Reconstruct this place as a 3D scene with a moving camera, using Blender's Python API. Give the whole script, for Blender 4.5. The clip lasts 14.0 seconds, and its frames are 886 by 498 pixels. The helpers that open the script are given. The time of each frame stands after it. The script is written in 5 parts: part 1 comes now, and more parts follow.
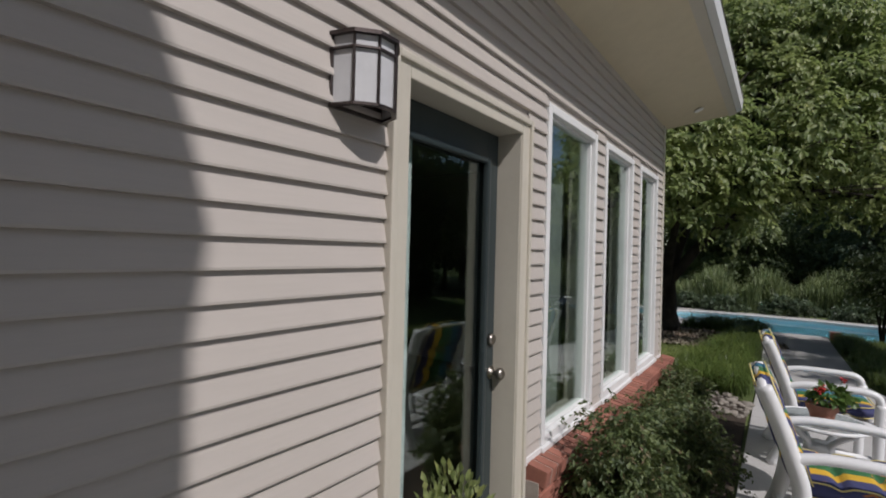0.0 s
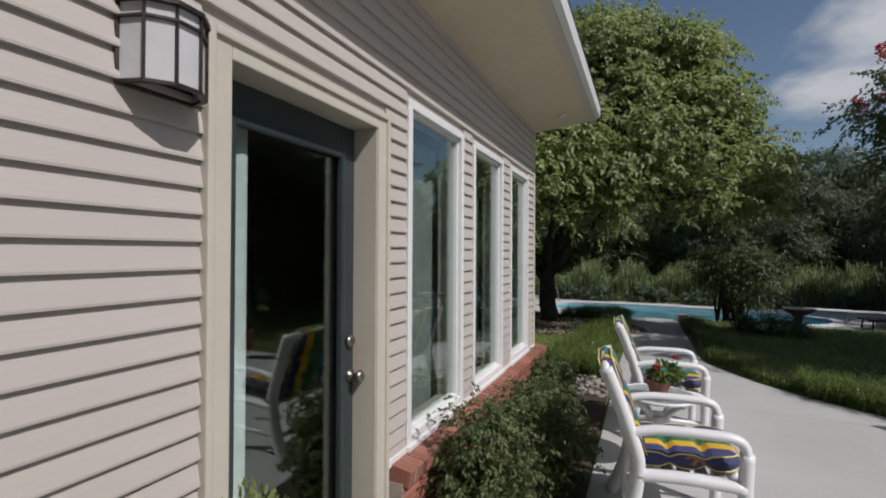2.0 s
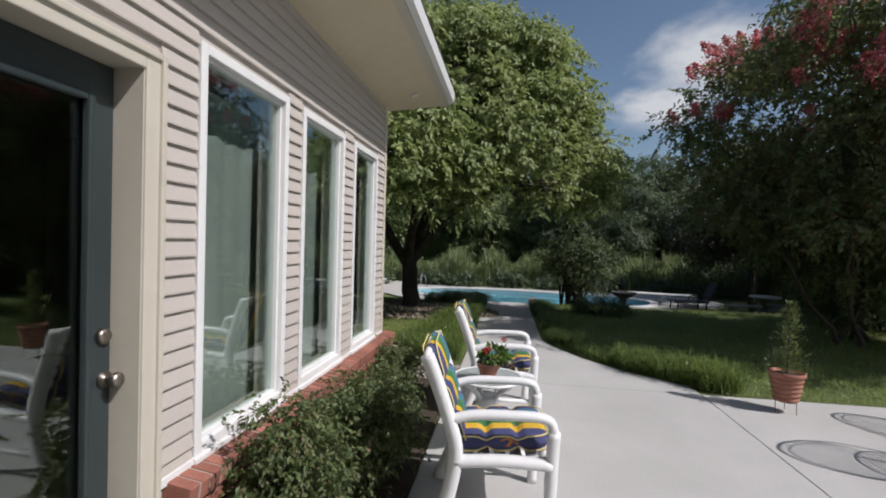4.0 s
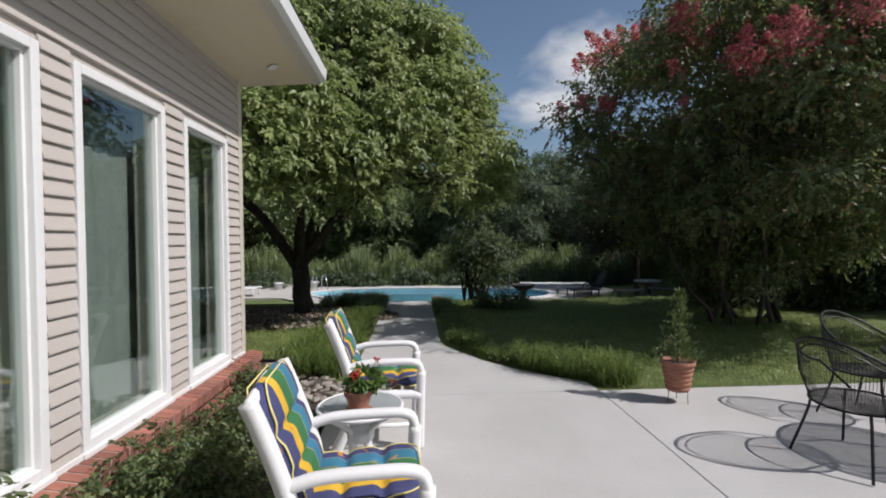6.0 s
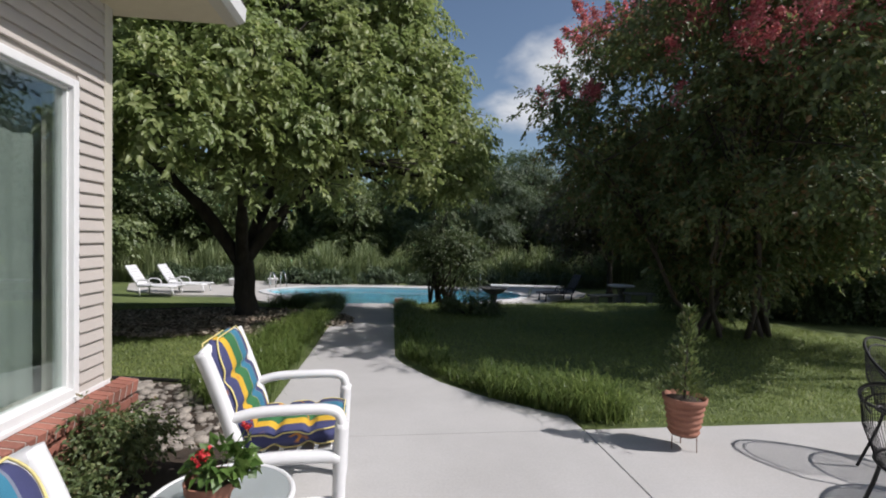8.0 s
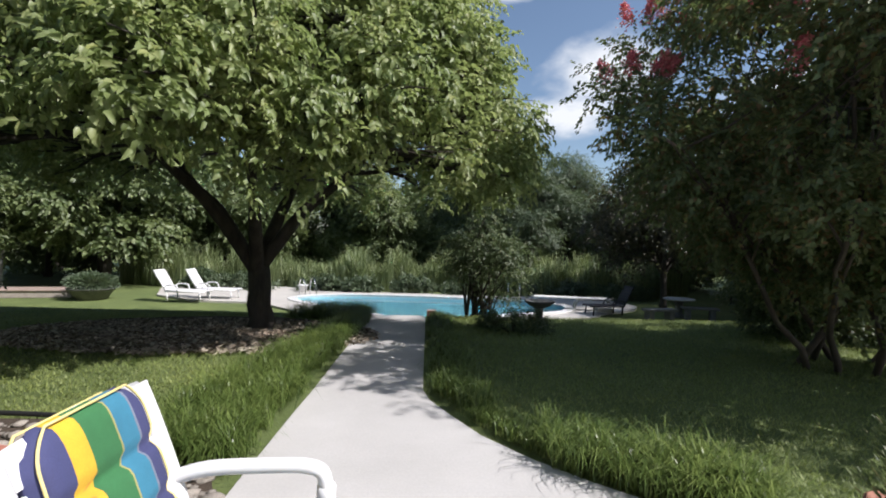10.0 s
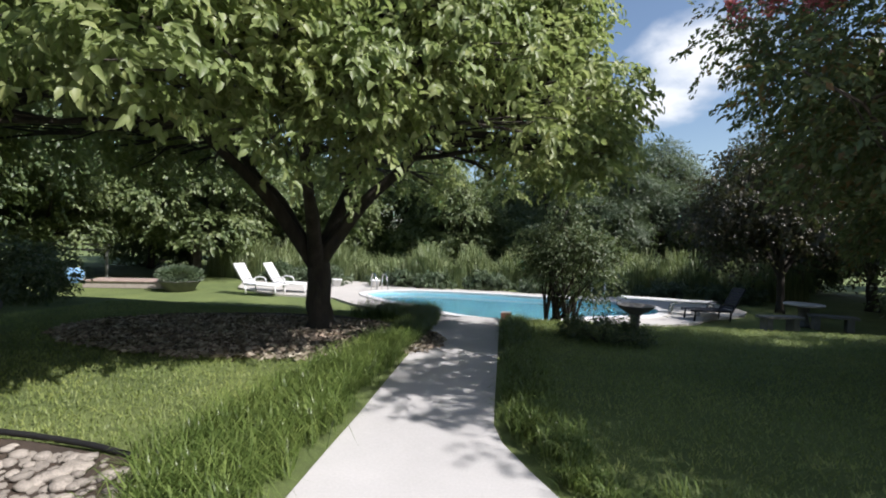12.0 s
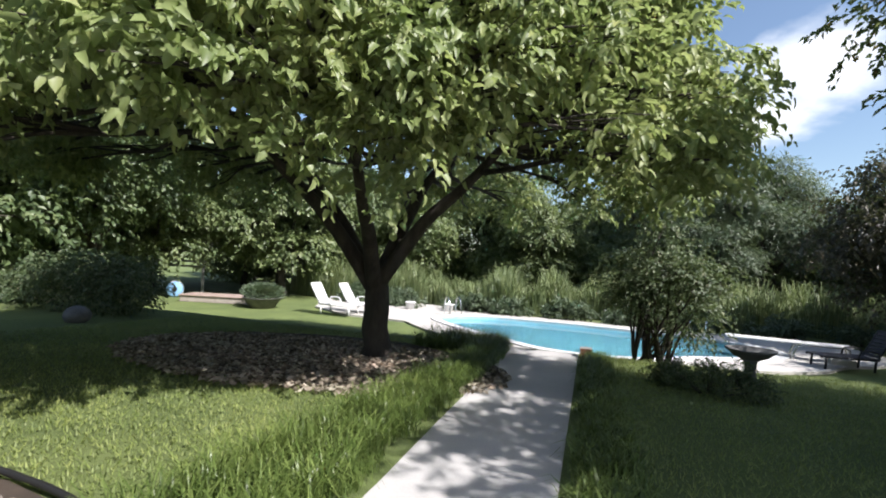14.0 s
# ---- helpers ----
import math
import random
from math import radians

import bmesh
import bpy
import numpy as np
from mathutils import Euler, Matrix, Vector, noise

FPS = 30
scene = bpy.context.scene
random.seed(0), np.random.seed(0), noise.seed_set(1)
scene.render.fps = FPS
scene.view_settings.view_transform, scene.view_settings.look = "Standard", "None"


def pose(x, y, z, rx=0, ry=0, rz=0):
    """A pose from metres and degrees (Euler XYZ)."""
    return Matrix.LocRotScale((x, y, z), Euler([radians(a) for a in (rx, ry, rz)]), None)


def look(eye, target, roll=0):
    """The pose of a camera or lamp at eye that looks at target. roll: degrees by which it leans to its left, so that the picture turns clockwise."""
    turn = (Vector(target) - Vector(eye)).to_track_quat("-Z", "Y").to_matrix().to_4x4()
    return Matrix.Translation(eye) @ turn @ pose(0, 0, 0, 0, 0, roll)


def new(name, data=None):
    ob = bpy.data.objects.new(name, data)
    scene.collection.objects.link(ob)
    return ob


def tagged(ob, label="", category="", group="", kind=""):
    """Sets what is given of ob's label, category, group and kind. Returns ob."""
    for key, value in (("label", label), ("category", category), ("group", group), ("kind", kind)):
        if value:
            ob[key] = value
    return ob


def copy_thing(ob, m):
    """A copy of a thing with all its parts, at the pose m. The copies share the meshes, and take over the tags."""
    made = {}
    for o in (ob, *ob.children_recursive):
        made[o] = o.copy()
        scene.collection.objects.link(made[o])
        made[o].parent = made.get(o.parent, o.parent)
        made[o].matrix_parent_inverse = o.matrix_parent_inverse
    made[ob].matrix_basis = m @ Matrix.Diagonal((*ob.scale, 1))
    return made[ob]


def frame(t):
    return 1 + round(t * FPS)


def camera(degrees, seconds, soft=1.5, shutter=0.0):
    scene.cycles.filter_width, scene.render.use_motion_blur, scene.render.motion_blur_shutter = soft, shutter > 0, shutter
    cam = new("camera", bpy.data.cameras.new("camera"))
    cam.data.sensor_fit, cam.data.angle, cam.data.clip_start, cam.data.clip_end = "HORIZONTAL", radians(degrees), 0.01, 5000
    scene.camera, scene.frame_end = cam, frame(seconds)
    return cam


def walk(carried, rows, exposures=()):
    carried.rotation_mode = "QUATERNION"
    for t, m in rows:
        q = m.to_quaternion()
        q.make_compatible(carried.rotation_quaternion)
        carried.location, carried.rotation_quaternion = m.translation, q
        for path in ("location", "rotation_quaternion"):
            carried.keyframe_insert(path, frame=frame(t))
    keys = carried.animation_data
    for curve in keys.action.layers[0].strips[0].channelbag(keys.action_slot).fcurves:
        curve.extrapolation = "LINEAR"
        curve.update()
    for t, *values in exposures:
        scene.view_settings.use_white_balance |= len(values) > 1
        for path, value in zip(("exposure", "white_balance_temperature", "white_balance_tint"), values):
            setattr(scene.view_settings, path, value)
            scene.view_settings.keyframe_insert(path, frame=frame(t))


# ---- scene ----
cam = camera(87.9, 14.0, 1.9)
PATH = [
    (0, (1.078, -1.179, 1.642), (-0.105, 0.433, 1.652), 1.5),
    (0.5, (1.11, -1.146, 1.638), (-0.002, 0.517, 1.666), 1.2),
    (1, (1.144, -1.108, 1.644), (0.122, 0.611, 1.669), 1.1),
    (1.5, (1.174, -1.062, 1.644), (0.253, 0.713, 1.662), 0.9),
    (2, (1.223, -1.019, 1.637), (0.417, 0.812, 1.652), 0.3),
    (2.5, (1.268, -0.954, 1.636), (0.616, 0.937, 1.635), -0.2),
    (3, (1.311, -0.869, 1.63), (0.787, 1.061, 1.606), -0.4),
    (3.5, (1.382, -0.781, 1.622), (0.971, 1.176, 1.587), 0.4),
    (4, (1.442, -0.703, 1.605), (1.156, 1.276, 1.57), 1.6),
    (6.5, (1.737, 0.203, 1.608), (1.88, 2.198, 1.555), -0.6),
    (7, (1.784, 0.48, 1.591), (1.935, 2.473, 1.521), 0.5),
    (7.5, (1.825, 0.738, 1.591), (2.044, 2.725, 1.53), 1.1),
    (7.7, (1.874, 0.84, 1.588), (2.108, 2.826, 1.532), 1.1),
    (9.8, (2.03, 2.213, 1.536), (2.122, 4.21, 1.523), 1.7),
    (10, (2.01, 2.325, 1.527), (2.085, 4.324, 1.508), 1.6),
    (10.5, (1.979, 2.635, 1.519), (1.973, 4.635, 1.49), 1.6),
    (11, (1.99, 2.908, 1.5), (1.945, 4.908, 1.46), 1.1),
    (11.5, (2.024, 3.157, 1.512), (1.903, 5.153, 1.46), 0.9),
    (12, (2.035, 3.44, 1.495), (1.784, 5.424, 1.447), 1.7),
    (12.5, (2.041, 3.683, 1.486), (1.697, 5.652, 1.451), 2.6),
    (13, (2.077, 3.904, 1.481), (1.61, 5.849, 1.482), 2.7),
    (13.5, (2.12, 4.097, 1.475), (1.558, 6.016, 1.515), 2.7),
    (14, (2.141, 4.289, 1.486), (1.54, 6.196, 1.527), 2.9),
]
walk(cam, [(t, look(eye, target, roll)) for t, eye, target, roll in PATH],
     [(0, -0.57), (1.5, -0.50), (3, -0.30), (4.2, -0.12), (7.7, -0.02), (10, 0.52), (12, 0.66), (14, 1.0)])

# ---- light ----
SUN = Vector((0.93, -0.37, 1.06)).normalized()
world = bpy.data.worlds.new("world")
scene.world = world
world.use_nodes = True
wn = world.node_tree
sky = wn.nodes.new("ShaderNodeTexSky")
sky.sky_type, sky.sun_disc = "NISHITA", False
sky.sun_elevation = math.asin(SUN.z)
sky.sun_rotation = math.atan2(SUN.x, SUN.y)
sky.air_density, sky.dust_density, sky.ozone_density = 1.0, 1.2, 1.4
wn.nodes["Background"].inputs["Strength"].default_value = 0.098
wn.links.new(sky.outputs[0], wn.nodes["Background"].inputs["Color"])
sun = new("sun", bpy.data.lights.new("sun", "SUN"))
sun.data.energy, sun.data.angle, sun.data.color = 4.9, radians(0.55), (1.0, 0.95, 0.955)
sun.matrix_world = look(SUN * 30, (0, 0, 0))


# ---- materials ----
def ramp(nt, stops, fac, constant=False):
    node = nt.nodes.new("ShaderNodeValToRGB")
    el = node.color_ramp.elements
    while len(el) < len(stops):
        el.new(0.5)
    for e, (p, c) in zip(el, stops):
        e.position, e.color = p, (*c, 1)
    if constant:
        node.color_ramp.interpolation = "CONSTANT"
    nt.links.new(fac, node.inputs[0])
    return node.outputs[0]


def texnoise(nt, scale, detail=6, rough=0.6, coord="Object", stretch=None):
    tc = nt.nodes.new("ShaderNodeTexCoord")
    out = tc.outputs[coord]
    if stretch:
        mp = nt.nodes.new("ShaderNodeMapping")
        mp.inputs["Scale"].default_value = stretch
        nt.links.new(out, mp.inputs[0])
        out = mp.outputs[0]
    n = nt.nodes.new("ShaderNodeTexNoise")
    n.inputs["Scale"].default_value, n.inputs["Detail"].default_value, n.inputs["Roughness"].default_value = scale, detail, rough
    nt.links.new(out, n.inputs["Vector"])
    return n.outputs[0]


def mixc(nt, fac, a, b, mode="MIX"):
    m = nt.nodes.new("ShaderNodeMix")
    m.data_type, m.blend_type = "RGBA", mode
    for i, v in ((0, fac), (6, a), (7, b)):
        if hasattr(v, "is_output"):
            nt.links.new(v, m.inputs[i])
        elif i == 0:
            m.inputs[0].default_value = v
        else:
            m.inputs[i].default_value = (*v, 1)
    return m.outputs[2]


def bump(nt, bsdf, height, strength=0.3, dist=0.01):
    b = nt.nodes.new("ShaderNodeBump")
    b.inputs["Strength"].default_value, b.inputs["Distance"].default_value = strength, dist
    nt.links.new(height, b.inputs["Height"])
    nt.links.new(b.outputs[0], bsdf.inputs["Normal"])


def material(name, rough=0.6, metal=0.0):
    m = bpy.data.materials.new(name)
    m.use_nodes = True
    b = m.node_tree.nodes["Principled BSDF"]
    b.inputs["Roughness"].default_value, b.inputs["Metallic"].default_value = rough, metal
    return m, m.node_tree, b


def mottled(name, a, b2, scale, rough=0.6, metal=0.0, bumps=0.2, dist=0.005, fine=None, fine_mix=0.35, stretch=None, vary=0.0):
    """Two tones in soft patches, a finer grain over them, and a relief."""
    m, nt, b = material(name, rough, metal)
    big = texnoise(nt, scale, stretch=stretch)
    col = ramp(nt, [(0.32, a), (0.68, b2)], big)
    grain = texnoise(nt, fine or scale * 9, 8, 0.7, stretch=stretch)
    dark = ramp(nt, [(0.3, (0.62, 0.62, 0.62)), (0.7, (1.15, 1.15, 1.15))], grain)
    col = mixc(nt, fine_mix, col, dark, "MULTIPLY")
    if vary:
        info = nt.nodes.new("ShaderNodeObjectInfo")
        tone = ramp(nt, [(0.0, (1 - vary,) * 3), (1.0, (1 + vary,) * 3)], info.outputs["Random"])
        col = mixc(nt, 1.0, col, tone, "MULTIPLY")
    nt.links.new(col, b.inputs["Base Color"])
    if bumps:
        bump(nt, b, grain, bumps, dist)
    return m


def leafy(name, dark, mid, light, glow=0.35, rough=0.45, rare=None, rare_from=0.93):
    m, nt, b = material(name, rough)
    geo = nt.nodes.new("ShaderNodeNewGeometry")
    stops = [(0.0, dark), (0.5, mid), (rare_from, light)] + ([(rare_from + 0.05, rare)] if rare else [])
    col = ramp(nt, stops, geo.outputs["Random Per Island"])
    patch = ramp(nt, [(0.35, (0.75, 0.8, 0.7)), (0.65, (1.15, 1.1, 1.0))], texnoise(nt, 0.9, 3))
    col = mixc(nt, 1.0, col, patch, "MULTIPLY")
    nt.links.new(col, b.inputs["Base Color"])
    tl = nt.nodes.new("ShaderNodeBsdfTranslucent")
    nt.links.new(mixc(nt, 0.4, col, (0.27, 0.35, 0.10)), tl.inputs["Color"])
    mx = nt.nodes.new("ShaderNodeMixShader")
    mx.inputs[0].default_value = glow
    nt.links.new(b.outputs[0], mx.inputs[1])
    nt.links.new(tl.outputs[0], mx.inputs[2])
    nt.links.new(mx.outputs[0], nt.nodes["Material Output"].inputs[0])
    return m


SIDING = mottled("cream vinyl siding", (0.43, 0.39, 0.355), (0.465, 0.425, 0.39), 1.3, 0.5, bumps=0.08, fine=60, fine_mix=0.12, stretch=(1, 0.15, 1), vary=0.02)
TRIM = mottled("cream painted trim", (0.47, 0.435, 0.365), (0.51, 0.475, 0.405), 2.0, 0.45, bumps=0.06, fine_mix=0.1)
SOFFIT = mottled("cream soffit paint", (0.55, 0.485, 0.35), (0.60, 0.53, 0.39), 1.2, 0.65, bumps=0.05, fine_mix=0.14)
WHITE = mottled("white window vinyl", (0.66, 0.66, 0.66), (0.70, 0.70, 0.69), 2.0, 0.35, bumps=0.03, fine_mix=0.08)
RESIN = mottled("white resin", (0.66, 0.66, 0.66), (0.72, 0.72, 0.72), 3.0, 0.38, bumps=0.04, fine_mix=0.12)
DOORGREEN = mottled("dark green door paint", (0.026, 0.036, 0.038), (0.034, 0.045, 0.046), 3.0, 0.35, bumps=0.05, fine_mix=0.2)
BRICK = mottled("red brick", (0.23, 0.088, 0.06), (0.33, 0.135, 0.098), 7.0, 0.85, bumps=0.5, dist=0.004, fine=70, fine_mix=0.5, vary=0.28)
MORTAR = mottled("pale mortar", (0.32, 0.275, 0.24), (0.41, 0.36, 0.315), 9.0, 0.95, bumps=0.4, fine=90)
CONCRETE = mottled("pale broom-finished concrete", (0.40, 0.39, 0.375), (0.47, 0.46, 0.445), 0.9, 0.85, bumps=0.25, dist=0.003, fine=55, fine_mix=0.28)
PAVER = mottled("pinkish paving", (0.27, 0.20, 0.17), (0.36, 0.28, 0.24), 3.0, 0.9, bumps=0.3, fine=30)
DECK = mottled("pool deck concrete", (0.42, 0.40, 0.37), (0.49, 0.47, 0.43), 0.7, 0.85, bumps=0.2, fine=40)
SOIL = mottled("bed soil", (0.035, 0.026, 0.018), (0.07, 0.05, 0.035), 4.0, 0.95, bumps=0.7, dist=0.02, fine=40)
STONE = mottled("river stone", (0.19, 0.17, 0.145), (0.34, 0.305, 0.26), 6.0, 0.75, bumps=0.3, fine=40, vary=0.25)
TERRA = mottled("terracotta", (0.27, 0.115, 0.075), (0.36, 0.165, 0.11), 9.0, 0.8, bumps=0.2, fine=60, fine_mix=0.3)
IRON = mottled("black wrought iron", (0.012, 0.012, 0.013), (0.03, 0.03, 0.032), 20.0, 0.45, 0.6, bumps=0.15)
BRONZE = mottled("dark bronze metal", (0.05, 0.04, 0.038), (0.10, 0.08, 0.075), 25.0, 0.4, 0.7, bumps=0.1)
NICKEL = mottled("aged nickel", (0.26, 0.235, 0.21), (0.35, 0.32, 0.285), 30.0, 0.36, 1.0, bumps=0.05)
CHROME = mottled("pool rail steel", (0.62, 0.62, 0.62), (0.72, 0.72, 0.72), 5.0, 0.2, 1.0, bumps=0.0)
BARK = mottled("dark ridged bark", (0.030, 0.025, 0.020), (0.075, 0.062, 0.05), 6.0, 0.95, bumps=1.0, dist=0.03, fine=26, fine_mix=0.7, stretch=(1, 1, 0.25))
PALEBARK = mottled("smooth pale bark", (0.05, 0.04, 0.03), (0.10, 0.078, 0.06), 5.0, 0.8, bumps=0.4, stretch=(1, 1, 0.3))
GREY = mottled("weathered grey concrete", (0.11, 0.11, 0.105), (0.18, 0.175, 0.165), 5.0, 0.9, bumps=0.4, fine=40)
NAVY = mottled("navy fabric", (0.045, 0.045, 0.10), (0.06, 0.06, 0.13), 8.0, 0.9, bumps=0.3, fine=300, fine_mix=0.3)
YELLOW = mottled("yellow cord", (0.66, 0.55, 0.20), (0.72, 0.62, 0.28), 8.0, 0.85, bumps=0.2, fine=200, fine_mix=0.2)
SLATCUSH = mottled("dark lounger sling", (0.025, 0.025, 0.032), (0.045, 0.045, 0.052), 6.0, 0.85)
CURTAIN = mottled("pale green curtain", (0.22, 0.25, 0.235), (0.28, 0.305, 0.285), 2.0, 0.9, bumps=0.2, fine=150, fine_mix=0.2)
LACE = mottled("white sheer curtain", (0.66, 0.70, 0.72), (0.74, 0.77, 0.78), 2.0, 0.9, bumps=0.1)
# the unlit look of the room is put into this dark base colour
DARKROOM = mottled("interior wall darkened for dimness", (0.10, 0.09, 0.075), (0.14, 0.12, 0.10), 2.0, 0.9)
WOODFLOOR = mottled("brown floor", (0.10, 0.06, 0.035), (0.15, 0.09, 0.055), 3.0, 0.5)
SHINGLE = mottled("roof shingle", (0.10, 0.09, 0.08), (0.16, 0.145, 0.13), 6.0, 0.9, bumps=0.5)
HOSE = mottled("black plastic edging", (0.012, 0.012, 0.012), (0.02, 0.02, 0.02), 5.0, 0.5)
BLUE = mottled("light blue plastic", (0.22, 0.42, 0.68), (0.28, 0.50, 0.76), 4.0, 0.4, bumps=0.05)
COPPERSTAKE = mottled("rusty metal rod", (0.16, 0.08, 0.05), (0.24, 0.12, 0.08), 20.0, 0.6, 0.5)
FROST = mottled("frosted lamp glass", (0.46, 0.46, 0.47), (0.55, 0.55, 0.56), 5.0, 0.3, bumps=0.02, fine_mix=0.05)

MAPLE = leafy("broad tree leaves", (0.19, 0.24, 0.095), (0.28, 0.34, 0.145), (0.37, 0.42, 0.205), 0.50, 0.45, (0.38, 0.41, 0.16))
MIDLEAF = leafy("mid-green tree leaves", (0.085, 0.12, 0.055), (0.145, 0.19, 0.085), (0.22, 0.265, 0.13), 0.4)
DARKLEAF = leafy("dark tree leaves", (0.065, 0.10, 0.05), (0.115, 0.165, 0.078), (0.18, 0.225, 0.11), 0.36)
MYRTLE = leafy("crape myrtle leaves", (0.085, 0.12, 0.06), (0.145, 0.19, 0.09), (0.24, 0.26, 0.13), 0.45, 0.5, (0.21, 0.12, 0.065), 0.84)
FLOWER = leafy("pink blossom", (0.58, 0.09, 0.16), (0.74, 0.18, 0.27), (0.85, 0.36, 0.43), 0.3, 0.7)
BOX = leafy("shrub leaves", (0.04, 0.066, 0.03), (0.075, 0.11, 0.05), (0.13, 0.165, 0.085), 0.25, 0.5, (0.19, 0.19, 0.12))
BEDSHRUB = leafy("olive shrub leaves", (0.045, 0.07, 0.027), (0.09, 0.125, 0.048), (0.165, 0.20, 0.085), 0.3, 0.55, (0.17, 0.12, 0.075), 0.92)
PINE = leafy("grey-green needles", (0.055, 0.085, 0.05), (0.085, 0.125, 0.075), (0.13, 0.17, 0.11), 0.25)
PLUM = leafy("purple-brown leaves", (0.030, 0.030, 0.020), (0.055, 0.045, 0.028), (0.085, 0.07, 0.04), 0.25)
GERANIUM = leafy("geranium leaves", (0.05, 0.11, 0.025), (0.09, 0.17, 0.04), (0.15, 0.24, 0.07), 0.3)
TALLGRASS = leafy("tall meadow grass", (0.13, 0.17, 0.085), (0.19, 0.24, 0.12), (0.26, 0.30, 0.16), 0.35)
LAWN = leafy("lawn blades", (0.15, 0.20, 0.055), (0.22, 0.275, 0.085), (0.31, 0.35, 0.13), 0.4, 0.5)
LILY = leafy("strappy border grass", (0.065, 0.105, 0.028), (0.11, 0.165, 0.045), (0.20, 0.26, 0.085), 0.38, 0.38)
DRYLEAF = leafy("fallen dry leaves", (0.10, 0.075, 0.058), (0.27, 0.215, 0.18), (0.45, 0.39, 0.34), 0.1, 0.7)
RED = leafy("red petals", (0.45, 0.01, 0.02), (0.6, 0.02, 0.04), (0.7, 0.06, 0.07), 0.2, 0.6)

# lawn and bare ground under the blades
GROUND, nt, b = material("lawn soil and turf", 0.95)
base = ramp(nt, [(0.3, (0.085, 0.12, 0.036)), (0.7, (0.15, 0.19, 0.06))], texnoise(nt, 0.6, 5))
tex = texnoise(nt, 28, 8, 0.75)
base = mixc(nt, 0.6, base, ramp(nt, [(0.3, (0.5, 0.5, 0.45)), (0.7, (1.3, 1.3, 1.1))], tex), "MULTIPLY")
nt.links.new(base, b.inputs["Base Color"])
bump(nt, b, tex, 0.8, 0.03)

# striped cushion cloth: stripes run along the cushion, across its width (object y)
STRIPE, nt, b = material("striped cushion cloth", 0.85)
tc = nt.nodes.new("ShaderNodeTexCoord")
sep = nt.nodes.new("ShaderNodeSeparateXYZ")
nt.links.new(tc.outputs["Object"], sep.inputs[0])
mr = nt.nodes.new("ShaderNodeMapRange")
mr.inputs["From Min"].default_value, mr.inputs["From Max"].default_value = -0.26, 0.26
nt.links.new(sep.outputs["Y"], mr.inputs["Value"])
navy, yellow, green, teal = (0.045, 0.05, 0.13), (0.58, 0.36, 0.03), (0.032, 0.14, 0.05), (0.035, 0.17, 0.26)
col = ramp(nt, [(0.0, navy), (0.20, yellow), (0.35, green), (0.585, (0.30, 0.28, 0.10)), (0.60, teal), (0.77, (0.16, 0.18, 0.24)), (0.79, navy)], mr.outputs[0], True)
weave = texnoise(nt, 260, 3, 0.6)
col = mixc(nt, 0.35, col, ramp(nt, [(0.3, (0.7, 0.7, 0.7)), (0.7, (1.15, 1.15, 1.15))], weave), "MULTIPLY")
fade = ramp(nt, [(0.35, (0.85, 0.85, 0.85)), (0.65, (1.1, 1.1, 1.1))], texnoise(nt, 5))
col = mixc(nt, 1.0, col, fade, "MULTIPLY")
line = ramp(nt, [(0.484, (0, 0, 0)), (0.494, (1, 1, 1)), (0.506, (1, 1, 1)), (0.516, (0, 0, 0))], texnoise(nt, 6.5, 1, 0.4))
spots = ramp(nt, [(0.56, (0, 0, 0)), (0.60, (1, 1, 1))], texnoise(nt, 4.2, 1, 0.4))
frond = mixc(nt, 1.0, line, spots, "MULTIPLY")
nt.links.new(mixc(nt, frond, col, (0.50, 0.20, 0.035)), b.inputs["Base Color"])
bump(nt, b, weave, 0.25, 0.002)

# clear window glass
GLASS, nt, b = material("window glass", 0.0)
gl = nt.nodes.new("ShaderNodeBsdfGlossy")
gl.inputs["Roughness"].default_value = 0.015
gl.inputs["Color"].default_value = (0.9, 0.95, 0.93, 1)
tr = nt.nodes.new("ShaderNodeBsdfTransparent")
tr.inputs["Color"].default_value = (0.80, 0.86, 0.83, 1)
lw = nt.nodes.new("ShaderNodeLayerWeight")
lw.inputs["Blend"].default_value = 0.5
pw = nt.nodes.new("ShaderNodeMath")
pw.operation = "POWER"
pw.inputs[1].default_value = 3.6
nt.links.new(lw.outputs["Facing"], pw.inputs[0])
fr = nt.nodes.new("ShaderNodeMath")
fr.operation = "MULTIPLY_ADD"
fr.inputs[1].default_value, fr.inputs[2].default_value = 0.80, 0.13
nt.links.new(pw.outputs[0], fr.inputs[0])
mx = nt.nodes.new("ShaderNodeMixShader")
for s, d in ((fr.outputs[0], 0), (tr.outputs[0], 1), (gl.outputs[0], 2)):
    nt.links.new(s, mx.inputs[d])
nt.links.new(mx.outputs[0], nt.nodes["Material Output"].inputs[0])

TABLEGLASS, nt, b = material("rippled table glass", 0.25)
b.inputs["Base Color"].default_value = (0.55, 0.60, 0.60, 1)
b.inputs["Transmission Weight"].default_value = 0.55
bump(nt, b, texnoise(nt, 120, 2), 0.25, 0.003)

# pool water over a blue basin
WATER, nt, b = material("pool water", 0.03)
b.inputs["Base Color"].default_value = (0.35, 0.75, 0.85, 1)
b.inputs["IOR"].default_value, b.inputs["Transmission Weight"].default_value = 1.33, 0.85
bump(nt, b, texnoise(nt, 3.5, 3), 0.12, 0.03)
POOLBLUE = mottled("blue pool plaster", (0.30, 0.58, 0.66), (0.35, 0.64, 0.72), 0.8, 0.7, bumps=0.1)

